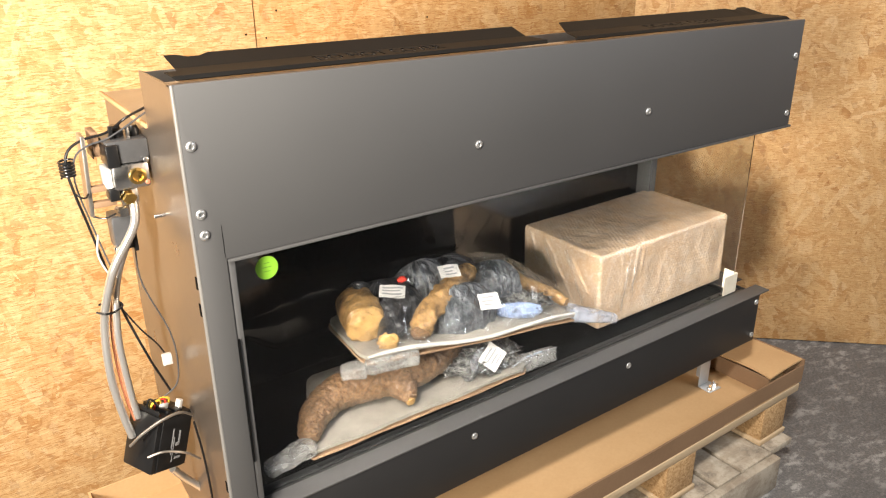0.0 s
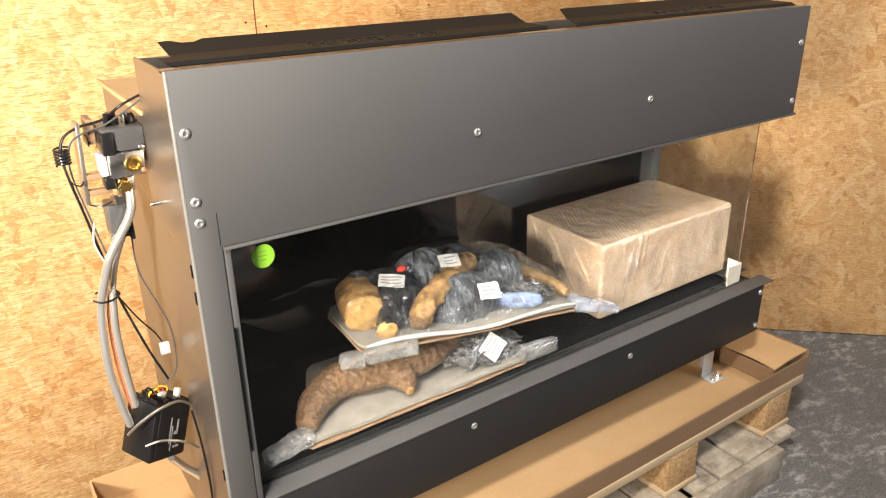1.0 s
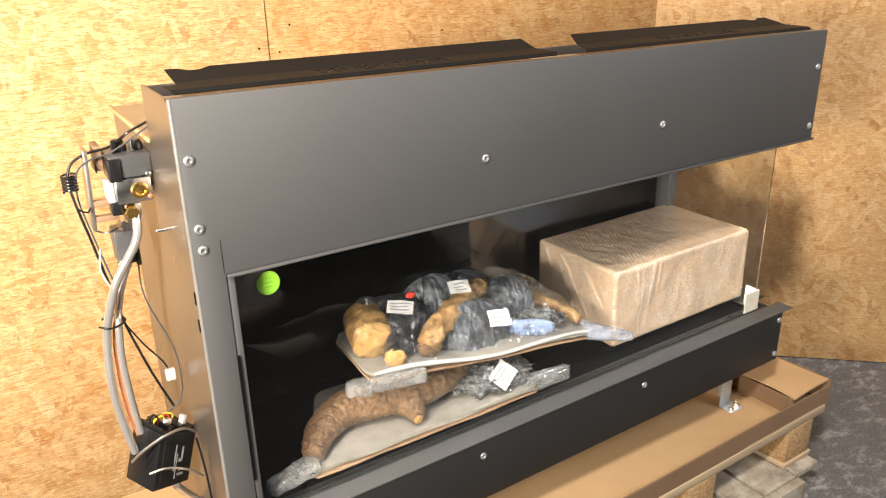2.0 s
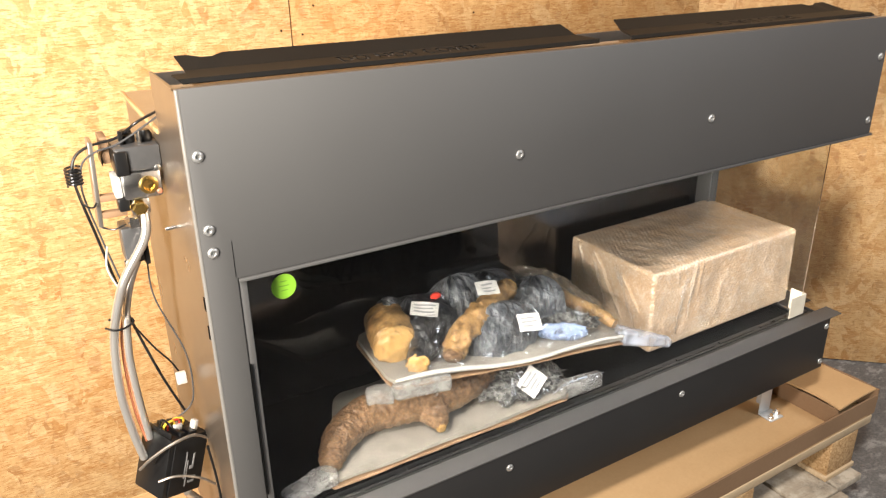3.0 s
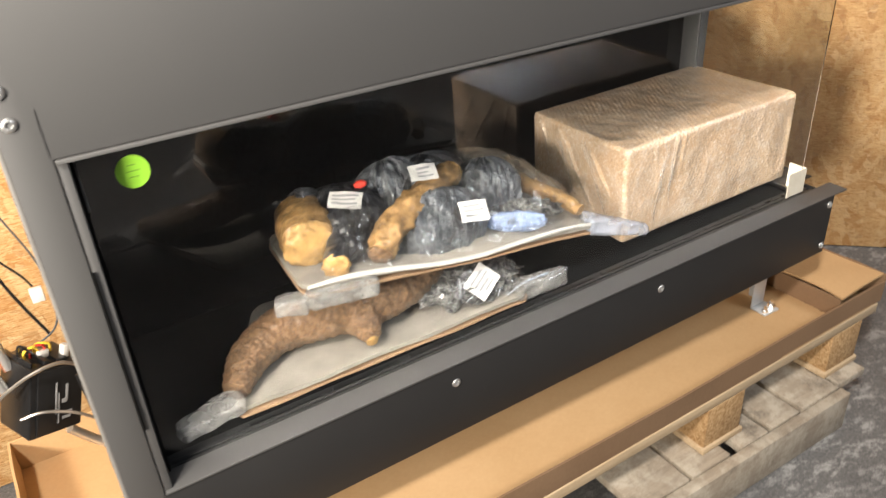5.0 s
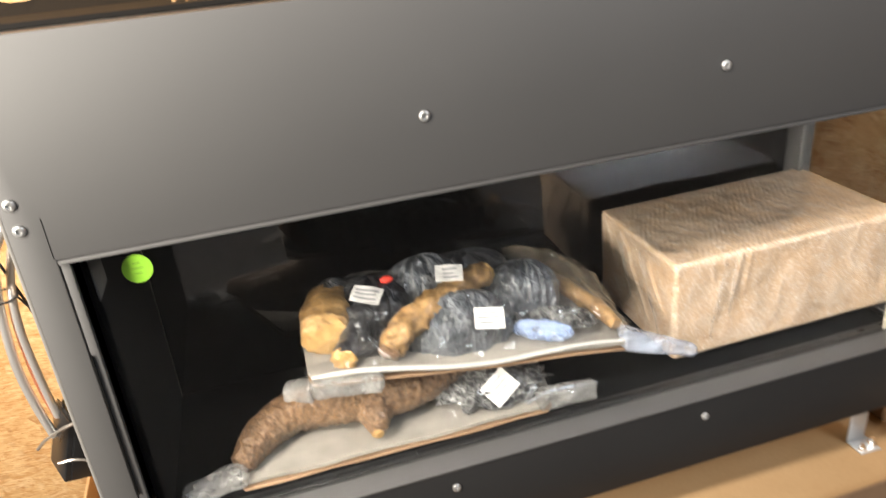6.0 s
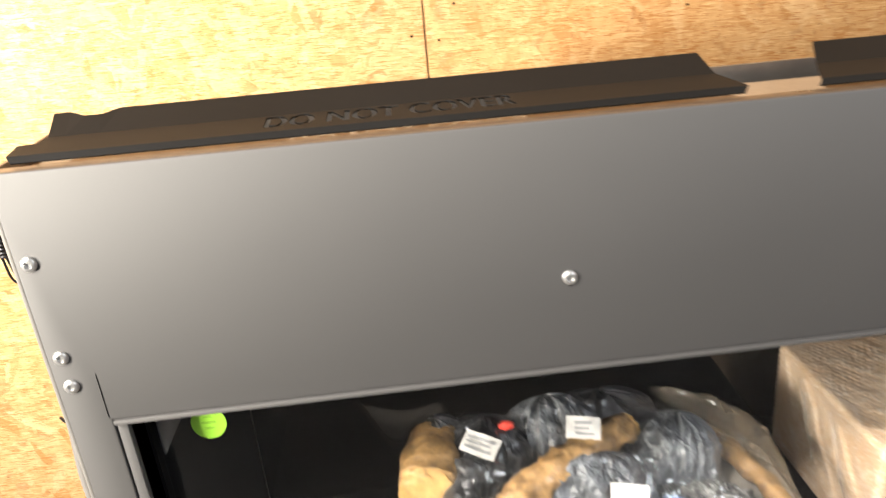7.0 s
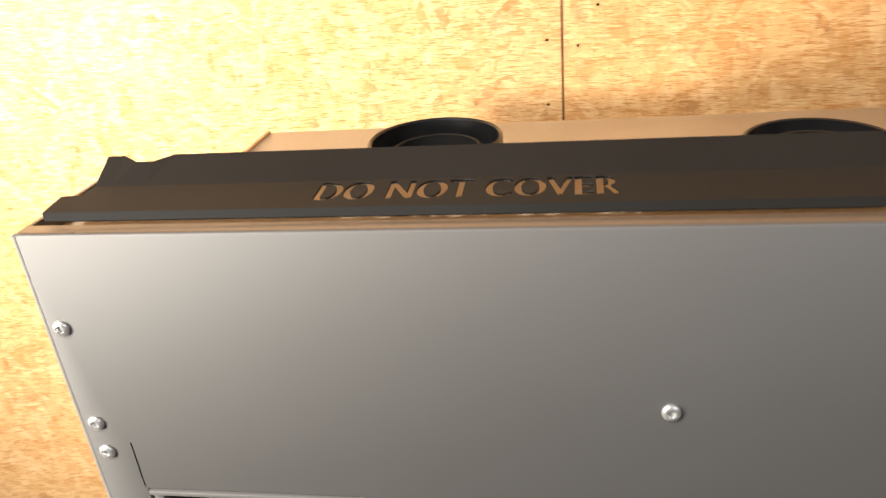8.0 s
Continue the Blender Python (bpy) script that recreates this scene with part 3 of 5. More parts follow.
fp("firebox_roof", block(0.045, 1.215, 0.024, 0.3575, HB + 0.006, HB + 0.010), MATT_BLACK, "matt black firebox roof")
fp("post_return", block(0.0365, 0.040, 0.0042, 0.030, SILL, HB - 0.001), PAINT)
fp("glass_frame", block(0.0405, 0.050, 0.002, 0.010, SILL, HB - 0.001, bevel=0.001), PAINT, "slim frame edge along the glass")
fp("firebox_side", block(0.052, 0.055, 0.030, 0.3568, SILL - 0.02, HB + 0.0055), MATT_BLACK, "black glass lining")
fp("back_lining", block(0.0555, 1.205, 0.357, 0.360, SILL - 0.02, HB + 0.0055), BLACK_GLASS, "mirror-black glass lining")
fp("rear_post", block(1.206, 1.232, 0.318, 0.362, SILL, HB + 0.02, bevel=0.0015), PAINT)
fp("rear_post", block(1.206, 1.222, 0.3625, DEPTH, 0.345, 1.0255, bevel=0.0015), PAINT)
fp("firebox_floor", block(0.0552, 1.205, 0.070, 0.3568, SILL - 0.012, SILL - 0.009), MATT_BLACK, "matt black firebox floor")


fp("sill", block(0.041, W + 0.032, -0.003, 0.034, SILL - 0.003, SILL, bevel=0.0008), PAINT, "dark folded sill in front of the glass")
fp("channel_rail", block(0.052, 1.236, 0.0345, 0.040, SILL - 0.013, SILL - 0.001, bevel=0.0008), PAINT_DARK)
fp("channel_rail", block(0.052, 1.236, 0.0465, 0.052, SILL - 0.013, SILL - 0.003, bevel=0.0008), PAINT_DARK)
fp("channel_bed", block(0.052, 1.236, 0.0405, 0.046, SILL - 0.0135, SILL - 0.010), PAINT_DARK)
fp("vent_strip", block(0.052, 1.236, 0.0525, 0.070, SILL - 0.0135, SILL - 0.009), PAINT_DARK)
fp("side_sill", block(1.2065, W + 0.032, 0.0705, 0.3175, SILL - 0.003, SILL, bevel=0.0008), PAINT_DARK)
for k in range(9):
    x0 = 0.16 + 0.118 * k
    fp("vent_slot", block(x0, x0 + 0.10, 0.058, 0.064, SILL - 0.0088, SILL - 0.0072), PLASTIC)


def lower_front():
    bm = bmesh.new()
    put(bm, (0.0402, W + 0.002, 0.0, 0.004, LOW, SILL - 0.0035), 0.0012)
    put(bm, (0.0402, W + 0.002, 0.0042, 0.02, LOW, LOW + 0.003), 0.0)
    put(bm, (W - 0.002, W + 0.002, 0.0042, 0.30, LOW, SILL - 0.0035), 0.001)
    return bm


fp("lower_panel", lower_front(), PAINT_DARK, "dark lower front panel")
fp("base_pan", block(0.0045, 1.245, 0.021, DEPTH - 0.0035, LOW + 0.004, LOW + 0.007), STEEL)

# glass
for name, box in (("front_glass", (0.0505, 1.205, 0.0418, 0.0448, SILL - 0.009, HB + 0.0055)), ("side_glass", (1.2075, 1.2105, 0.0455, 0.3175, SILL + 0.0005, HB + 0.03))):
    g = fp(name, block(*box), GLASS, "clear glass pane", False)
    g.visible_shadow = False
fp("corner_tab", prism([(1.168, 0.0395), (1.2135, 0.0395), (1.2135, 0.075), (1.2112, 0.075), (1.2112, 0.0412), (1.168, 0.0412)], 0.046, Matrix.Translation((0, 0, SILL + 0.0005))), TAB, "cream foam guard on the glass corner")
fp("sticker", lathe([(0.0165, 0), (0.0165, 0.0006)], 32, Matrix.Translation((0.105, 0.0415, 0.845)) @ Matrix.Rotation(radians(90), 4, "X")), GREEN, "round green sticker on the glass")
for k, w in enumerate((0.008, 0.013, 0.009)):
    fp("sticker_print", block(0.105 - w / 2, 0.105 + w / 2, 0.0404, 0.0408, 0.8515 - 0.006 * k, 0.8523 - 0.006 * k), plain("green_print", (0.14, 0.34, 0.03), (0.16, 0.36, 0.03)) if k == 0 else bpy.data.materials["green_print"])
fp("bracket", block(0.0555, 0.0575, 0.045, 0.10, 0.815, 0.872, bevel=0.0005), PAINT)

# seams and slots pressed into the post
for z in (0.853, 0.817, 0.548, 0.420):
    fp("tab_slot", block(-0.0012, 0.0012, 0.006, 0.012, z, z + 0.016), MATT_BLACK)
fp("seam", block(0.0374, 0.0380, -0.0004, 0.0002, HB + 0.003, HB + 0.045), MATT_BLACK)
fp("clip", block(0.0405, 0.0425, -0.0012, 0.0010, 0.585, 0.775), MATT_BLACK)


# screws
def screw_mesh():
    bm = lathe([(0.0065, 0.0), (0.0065, 0.0010), (0.0060, 0.0019), (0.0047, 0.0027), (0.0031, 0.0030), (0.0027, 0.0010)], 20)
    bm.transform(Matrix.Rotation(radians(90), 4, "X"))
    return bm


part("screw", screw_mesh(), SCREW, fire, "bright button-head screw")
proto = bpy.data.objects["screw"]
SPOTS = [(0.014, 1.026), (0.441, 0.965), (0.813, 0.969), (0.0145, 0.940), (0.0155, 0.912), (1.238, 1.030), (1.239, 0.913),
         (0.436, 0.436), (0.824, 0.447), (1.241, 0.473), (1.242, 0.388), (0.026, 0.427), (0.026, 0.407)]
for k, (x, z) in enumerate(SPOTS):
    o = proto if k == 0 else proto.copy()
    if k:
        scene.collection.objects.link(o)
    o.matrix_parent_inverse = Matrix()
    o.matrix_basis = fire.matrix_world.inverted() @ Matrix.Translation((x, -0.0002, z)) @ Matrix.Rotation(radians(37 * k), 4, "Y")
# the side stud
fp("stud", lathe([(0.0025, 0), (0.0025, 0.014), (0.002, 0.015)], 10, Matrix.Translation((0.0, 0.125, 0.918)) @ Matrix.Rotation(radians(-90), 4, "Y")), ZINC)


# the two vent plates on the hood, with the words cut through
def letters(text, size, x, y, z, slope):
    cu = bpy.data.curves.new("words", "FONT")
    cu.body, cu.size, cu.extrude, cu.align_x, cu.align_y = text, size, 0.02, "CENTER", "CENTER"
    cu.space_character = 1.06
    ob = new("words", cu)
    ob.matrix_world = Matrix.Translation((x, y, z)) @ Matrix.Rotation(slope, 4, "X") @ Matrix.Diagonal((1.0, 1.5, 1, 1))
    return ob


def vent_plate(x0, x1, cut_left, word_x):
    prof = ((0.019, 1.1020), (0.024, 1.1062), (0.050, 1.10778), (0.052, 1.10790), (0.066, 1.1088), (0.098, 1.1215))
    ends = (((0.004, -0.004), (0.0, 0.0), (-0.002, -0.006), (0.014, -0.0065), (0.016, -0.010), (0.012, -0.014)) if cut_left
            else ((0.0, 0.0), (0.004, -0.004), (0.015, -0.011), (0.0155, -0.0115), (0.022, -0.016), (0.034, -0.040)))
    n = 40
    bm = bmesh.new()
    rows = []
    for (y, z), (a, b) in zip(prof, ends):
        rows.append([bm.verts.new((x0 + a + (x1 + b - x0 - a) * k / n, y, z)) for k in range(n + 1)])
    for a, b in zip(rows, rows[1:]):
        for k in range(n):
            bm.faces.new((a[k], a[k + 1], b[k + 1], b[k]))
    # the notch in the rear edge
    k = 2 if cut_left else n - 4
    for i in (k, k + 1):
        rows[-1][i].co.y -= 0.008
        rows[-1][i].co.z -= 0.0024
    bmesh.ops.recalc_face_normals(bm, faces=bm.faces)
    thicken(bm, 0.0016)
    ob = linked("vent_plate", bm, VENT, False)
    for shift in (-0.0010, 0.0010):
        words = letters("DO NOT COVER", 0.0258, word_x + shift, 0.0475 + 0.4 * shift, 1.1076, math.atan2(0.0026, 0.042))
        cut = ob.modifiers.new("cut", "BOOLEAN")
        cut.operation, cut.solver = "DIFFERENCE", "EXACT"
        dg = bpy.context.evaluated_depsgraph_get()
        blank = new("words_solid", bpy.data.meshes.new_from_object(words.evaluated_get(dg)))
        blank.matrix_world = words.matrix_world.copy()
        cut.object = blank
        bpy.context.view_layer.update()
        dg = bpy.context.evaluated_depsgraph_get()
        made = bpy.data.meshes.new_from_object(ob.evaluated_get(dg))
        ob.modifiers.clear()
        ob.data = made
        bpy.data.objects.remove(blank)
        bpy.data.objects.remove(words)
    made.materials.clear()
    made.materials.append(VENT)
    ob.parent = fire
    ob.matrix_parent_inverse = fire.matrix_world.inverted()
    return tagged(ob, "dark bent vent plate with cut-out words")


vent_plate(0.010, 0.592, True, 0.306)
vent_plate(0.648, 1.228, False, 0.944)


# flue collars on the top plate
for x, tall in ((0.243, 1.0), (0.605, 0.55)):
    c = part("flue_collar", lathe([(0.068, 1.0302), (0.068, 1.030 + 0.032 * tall), (0.066, 1.030 + 0.034 * tall), (0.064, 1.030 + 0.032 * tall), (0.064, 1.030 + 0.006 * tall)], 40, Matrix.Translation((x, 0.30, 0))), PLASTIC, fire, "glossy black round flue collar")
    part("inner_pipe", lathe([(0.046, 1.0303), (0.046, 1.030 + 0.022 * tall), (0.044, 1.030 + 0.023 * tall), (0.042, 1.030 + 0.022 * tall), (0.042, 1.030 + 0.010 * tall)], 36, Matrix.Translation((x, 0.30, 0))), VENT, fire)


# feet
def foot(x, y):
    bm = bmesh.new()
    put(bm, (x - 0.014, x + 0.022, y, y + 0.0025, 0.226, 0.371), 0.0006)
    put(bm, (x + 0.0195, x + 0.022, y + 0.003, y + 0.035, 0.226, 0.371), 0.0006)
    put(bm, (x - 0.014, x + 0.028, y - 0.034, y + 0.002, 0.2225, 0.2255), 0.0006)
    f = part("foot", bm, PALE_ZINC, fire, "bright zinc leg bracket")
    part("bolt", lathe([(0.009, 0.2258), (0.009, 0.232), (0.0045, 0.2325), (0.0045, 0.242)], 6, Matrix.Translation((x + 0.018, y - 0.022, 0))), ZINC, fire)
    part("bolt", lathe([(0.007, 0.2258), (0.007, 0.231), (0.004, 0.2315), (0.004, 0.238)], 6, Matrix.Translation((x - 0.006, y - 0.026, 0))), ZINC, fire)


for x in (1.196, 0.10):
    for y in (0.080, 0.34):
        foot(x, y)


# ---- cardboard tray and pallets ----
tray = thing("cardboard_tray", (1.42, 0.0, 0.2165), "shallow brown cardboard tray under the fireplace", "cardboard tray")
TX0, TX1, TY0, TY1, TZ, TH = -0.136, 1.422, -0.044, 0.505, 0.2215, 0.280


def wavy(x0, x1, y0, y1, z0, z1, axis, seed):
    """A standing side of the tray, bowed and slightly uneven along its top."""
    n = 48
    bm = bmesh.new()

    def at(u, v):
        z = z0 + (z1 - z0) * v + 0.003 * v * noise.noise(Vector((u * 7, seed, 0)))
        o = 0.003 * v * noise.noise(Vector((u * 4, seed + 3, v)))
        return (x0 + (x1 - x0) * u, y0 + o, z) if axis == "x" else (x0 + o, y0 + (y1 - y0) * u, z)
    bm = grid(n, 4, at)
    return thicken(bm, 0.004)


part("base", block(TX0, TX1, TY0, TY1, TZ - 0.005, TZ, bevel=0.001), CARD, tray)
part("front_side", wavy(TX0, TX1, TY0, TY0, TZ - 0.004, TH - 0.016, "x", 1.0), CARD_DARK, tray, "taped outer side of the tray")
part("back_side", wavy(TX0, TX1, TY1, TY1, TZ - 0.004, TH, "x", 2.0), CARD, tray)
part("end_side", wavy(TX0, TX0, TY0, TY1, TZ - 0.004, TH, "y", 3.0), CARD, tray)
part("end_side", wavy(TX1, TX1, TY0, TY1, TZ - 0.004, TH, "y", 4.0), CARD_DARK, tray)
# the folded flap at the far end
part("flap", thicken(grid(12, 10, lambda u, v: (1.283 + (TX1 - 0.003 - 1.283) * u + 0.004 * math.sin(9 * v) * (1 - u), TY0 + 0.006 + 0.30 * v,
                                                  TH - 0.006 + 0.006 * u + 0.003 * math.sin(5 * v + 3 * u))), 0.004), CARD, tray, "folded inner flap")
# darker card paints in the shade below the flap
part("flap_wall", thicken(grid(4, 8, lambda u, v: (1.292 - 0.006 * u, TY0 + 0.010 + 0.29 * v, TZ + 0.001 + (TH - 0.012 - TZ) * u)), 0.003), CARD_DARK, tray)

pallet = thing("pallet", (1.42, 0.0, 0.092), "pale pine pallet under the cardboard tray", "pallet", "stacked pallets")
for k, (y0, y1) in enumerate(((-0.046, 0.052), (0.090, 0.188), (0.226, 0.324), (0.362, 0.460))):
    part("deck_board", block(-0.02 + 0.006 * k, 1.412 - 0.004 * (k % 2), y0, y1, 0.194, 0.2160, bevel=0.002), PINE, pallet)
for x0 in (0.03, 0.905, 1.268):
    part("runner", block(x0 - 0.004, x0 + 0.104, -0.050, 0.46, 0.092, 0.104, bevel=0.0015), PINE, pallet)
    for y0 in (-0.046, 0.16, 0.36):
        part("spacer_block", block(x0, x0 + 0.098, y0, y0 + 0.098, 0.1045, 0.1935, bevel=0.002), CHIP, pallet)

low = thing("low_pallet", (0.85, 0.2, 0.0), "weathered grey pallet lying on the concrete", "pallet", "stacked pallets")
part("bearer", block(0.722, 1.268, -0.118, -0.096, 0.0, 0.0900, bevel=0.003), OLD_PINE, low, "scuffed grey edge board")
part("bearer", block(0.722, 1.36, 0.18, 0.202, 0.0, 0.072, bevel=0.003), OLD_PINE, low)
part("bearer", block(0.722, 1.36, 0.44, 0.462, 0.0, 0.072, bevel=0.003), OLD_PINE, low)
random.seed(4)
for x0, x1 in ((0.716, 0.838), (0.846, 0.944), (0.972, 1.048), (1.062, 1.144), (1.152, 1.266)):
    d = random.uniform(0.0, 0.003)
    part("deck_board", block(x0, x1, -0.0955 + d, 0.47 + d, 0.0722, 0.0912 - random.uniform(0, 0.003), bevel=0.003), OLD_PINE, low)
part("deck_board", block(1.272, 1.362, -0.088, 0.44, 0.0722, 0.0905, bevel=0.003), OLD_PINE, low)

for p, turn in ((tray, 2.0), (pallet, 2.0), (low, 1.1)):
    p.rotation_euler = (0, 0, radians(turn))


# ---- bubble-wrapped carton inside the firebox ----
def wrapped_box(lx, ly, lz):
    """A carton in bubble film: rows of small domes, soft edges, loose creases."""
    bm = bmesh.new()
    step = 0.0023
    pitch = 0.0088

    def dome(a, b):
        a, b = a + 0.0022 * noise.noise(Vector((a * 40, b * 40, 1.0))), b + 0.0022 * noise.noise(Vector((a * 40, b * 40, 7.0)))
        row = round(b / (pitch * 0.866))
        a0 = a - (pitch / 2 if row % 2 else 0)
        da, db = a0 - pitch * round(a0 / pitch), b - row * pitch * 0.866
        r = math.hypot(da, db) / (pitch * 0.46)
        full = 0.35 + 0.65 * abs(math.sin(row * 12.9 + round(a0 / pitch) * 78.2))
        return 0.0017 * full * math.sqrt(max(0.0, 1 - r * r))

    faces = (((lx, ly), lambda a, b: ((a, b, lz), (0, 0, 1))),
             ((lx, lz), lambda a, b: ((a, 0, b), (0, -1, 0))),
             ((ly, lz), lambda a, b: ((0, a, b), (-1, 0, 0))),
             ((lx, lz), lambda a, b: ((a, ly, b), (0, 1, 0))),
             ((ly, lz), lambda a, b: ((lx, a, b), (1, 0, 0))))
    # loose folds of film standing proud of the front and of one end
    folds = {1: (((0.112, 0.166), (0.094, 0.055), 0.0036), ((0.128, 0.166), (0.121, 0.085), 0.0026), ((0.060, 0.160), (0.070, 0.110), 0.0022)),
             2: (((0.165, 0.160), (0.060, 0.020), 0.0048), ((0.215, 0.164), (0.185, 0.075), 0.0040), ((0.085, 0.140), (0.020, 0.060), 0.0034), ((0.120, 0.060), (0.165, 0.010), 0.0030))}

    def fold_height(k, a, b):
        total = 0.0
        for (ax, ay), (bx, by), tall in folds.get(k, ()):
            dx, dy = bx - ax, by - ay
            t = ((a - ax) * dx + (b - ay) * dy) / (dx * dx + dy * dy)
            if 0 < t < 1:
                off = abs((a - ax) * dy - (b - ay) * dx) / math.hypot(dx, dy)
                wide = 0.0055 * (1.2 - 0.6 * t)
                total = max(total, tall * (1 - t * t) * max(0.0, 1 - off / wide))
        return total

    for k, ((la, lb), at) in enumerate(faces):
        na, nb = int(la / step), int(lb / step)
        rows = []
        for j in range(nb + 1):
            row = []
            for i in range(na + 1):
                a, b = la * i / na, lb * j / nb
                q, nrm = at(a, b)
                q = Vector(q)
                core = Vector((min(max(q.x, 0.007), lx - 0.007), min(max(q.y, 0.007), ly - 0.007), min(max(q.z, 0.007), lz - 0.007)))
                out = (q - core).normalized()
                slack = 0.0035 * noise.noise(q * 9) + 0.002 * noise.noise(q * 24)
                edge = min(a, la - a, b, lb - b)
                press = 0.35 + 0.65 * min(1, max(0, 0.9 + 1.6 * noise.noise(q * 13)))
                row.append(bm.verts.new(core + out * (0.007 + dome(a, b) * press * min(1, edge / 0.006) + slack * min(1, edge / 0.02) + fold_height(k, a, b) * min(1, edge / 0.01)
                                                    + (0.0018 * math.sin((q.x + q.y + q.z) * 2 * math.pi / 0.0092) if edge < 0.0045 and q.z > 0.02 else 0.0))))
            rows.append(row)
        for r0, r1 in zip(rows, rows[1:]):
            for i in range(na):
                bm.faces.new((r0[i], r0[i + 1], r1[i + 1], r1[i]))
    bmesh.ops.remove_doubles(bm, verts=bm.verts, dist=0.0004)
    bmesh.ops.recalc_face_normals(bm, faces=bm.faces)
    return bm


BUBBLE = bubble_material()
LEAN = radians(-1.27)
carton = thing("wrapped_carton", (0.822, 0.092, 0.4875), "brown carton wrapped in clear bubble film", "carton")
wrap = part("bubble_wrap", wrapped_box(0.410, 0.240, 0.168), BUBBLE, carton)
wrap.matrix_parent_inverse = Matrix()
random.seed(9)


def film_fold(p, q, wide, lift):
    """A proud crease of film from p to q."""
    p, q = Vector(p), Vector(q)
    side = (q - p).cross(Vector(lift)).normalized() * wide
    return grid(10, 2, lambda u, v: p.lerp(q, u) + side * (v - 0.5) * (1 - 0.6 * u) + Vector(lift) * (0.004 * math.sin(math.pi * v) + 0.0015 + 0.001 * math.sin(14 * u)))


for p, q, w, l in (((0.085, -0.003, 0.158), (0.060, -0.003, 0.03), 0.008, (0, -1, 0)), ((0.100, -0.003, 0.160), (0.092, -0.003, 0.06), 0.006, (0, -1, 0)),
                   ((-0.003, 0.10, 0.155), (-0.003, 0.03, 0.03), 0.014, (-1, 0, 0)), ((-0.003, 0.17, 0.158), (-0.003, 0.12, 0.06), 0.010, (-1, 0, 0))):
    f = part("film_crease", film_fold(p, q, w, l), CREASE, carton)
    f.matrix_parent_inverse = Matrix()
carton.rotation_euler = (0, LEAN, radians(0.6))


# ---- packages of ceramic logs ----
def paper_label(name, centre, size, normal, spin, bars, owner):
    """A white sticker with unreadable lines of print."""
    n = Vector(normal).normalized()
    m = Matrix.Translation(Vector(centre) + n * 0.004) @ n.to_track_quat("Z", "Y").to_matrix().to_4x4() @ Matrix.Rotation(radians(spin), 4, "Z")
    w, h = size
    ob = part(name, thicken(grid(8, 6, lambda u, v: m @ Vector((w * (u - 0.5), h * (v - 0.5), 0.0012 * math.sin(7 * u + 4 * v)))), 0.0005), LABEL, owner, "white paper label with lines of print")
    for (bx, by, bw, bh) in bars:
        part("print", grid(6, 1, lambda u, v: m @ Vector((w * (bx + bw * (u - 0.5)), h * (by + bh * (v - 0.5)), 0.0012 * math.sin(7 * (bx + bw * (u - 0.5) + 0.5) + 4 * (by + bh * (v - 0.5) + 0.5)) + 0.0022))), INK, ob)
    return ob


def cut_face(centre, direction, radius, seed):
    d = Vector(direction).normalized()
    bm = lump((0, 0, 0), (radius, radius, radius * 0.32), 0.25, 4, seed)
    bm.transform(Matrix.Translation(centre) @ d.to_track_quat("Z", "Y").to_matrix().to_4x4())
    return bm


def drape(corners, rise, seed):
    """Clear film over the contents of a package: high in the middle, down to the sheet at its rim."""
    a, b, c, d = [Vector(q) for q in corners]

    def at(u, v):
        p = a.lerp(b, u).lerp(d.lerp(c, u), v)
        p += Vector((0.014 * noise.noise(Vector((v * 6, seed, 2))), 0.018 * v * noise.noise(Vector((u * 7, seed, 5))), 0))
        dome = min(1.0, 5.5 * min(u, 1 - u)) * min(1.0, 3.5 * min(v + 0.04, 1 - v))
        return p + Vector((0, 0, rise * dome * (0.85 + 0.5 * noise.noise(Vector((u * 5 + seed, v * 3, 1)))) + 0.008 * noise.noise(Vector((u * 15, v * 10 + seed, 0)))))
    return grid(60, 36, at)


def rounded_sheet(corners, wave, depth, seed, ru=0.05, rv=0.16, droop=0.0):
    """A soft sheet between four corners, its own corners cut round and its front edge in waves."""
    a, b, c, d = [Vector(q) for q in corners]

    def at(u, v):
        inset = 0.0
        for e in (v / rv, (1 - v) / rv):
            if e < 1:
                inset = ru * (1 - math.sqrt(max(0.0, 1 - (1 - e) ** 2)))
        w = inset + (1 - 2 * inset) * u
        p = a.lerp(b, w).lerp(d.lerp(c, w), v)
        front = max(0.0, 1 - v / 0.25)
        return p + Vector((0, 0.004 * front * noise.noise(Vector((w * 5, seed, 3))), wave * noise.noise(Vector((w * 4 + seed, v * 3, 0))) + droop * front * math.sin(8.5 * w + 0.5)
                           + 0.25 * wave * noise.noise(Vector((w * 14, v * 9 + seed, 0)))))
    return thicken(grid(60, 26, at), depth)


def pouch(root, tip, height, thick, taper, seed):
    """A flat pouch of folded film between two points: full along its length, sealed square at the ends."""
    root, tip = Vector(root), Vector(tip)
    d = tip - root
    side = Vector((-d.y, d.x, 0)).normalized()
    up = Vector((0, 0, 1))

    def at(u, v):
        ang = 2 * math.pi * v
        close = min(1.0, 14 * min(u, 1 - u)) ** 0.5
        full = (1 - taper * u) * close
        ca, sa = math.cos(ang), math.sin(ang)
        ex = math.copysign(abs(ca) ** 0.6, ca) * thick * 0.5 * full
        ez = math.copysign(abs(sa) ** 0.7, sa) * height * 0.5 * (1 - 0.6 * taper * u) * (0.35 + 0.65 * close)
        ez += 0.0012 * noise.noise(Vector((u * 6, seed, v * 3)))
        ex *= 1 + 0.3 * noise.noise(Vector((u * 4 + seed, ca * 1.5, sa * 1.5)))
        return root + d * u + side * ex + up * ez
    return grid(40, 28, at)


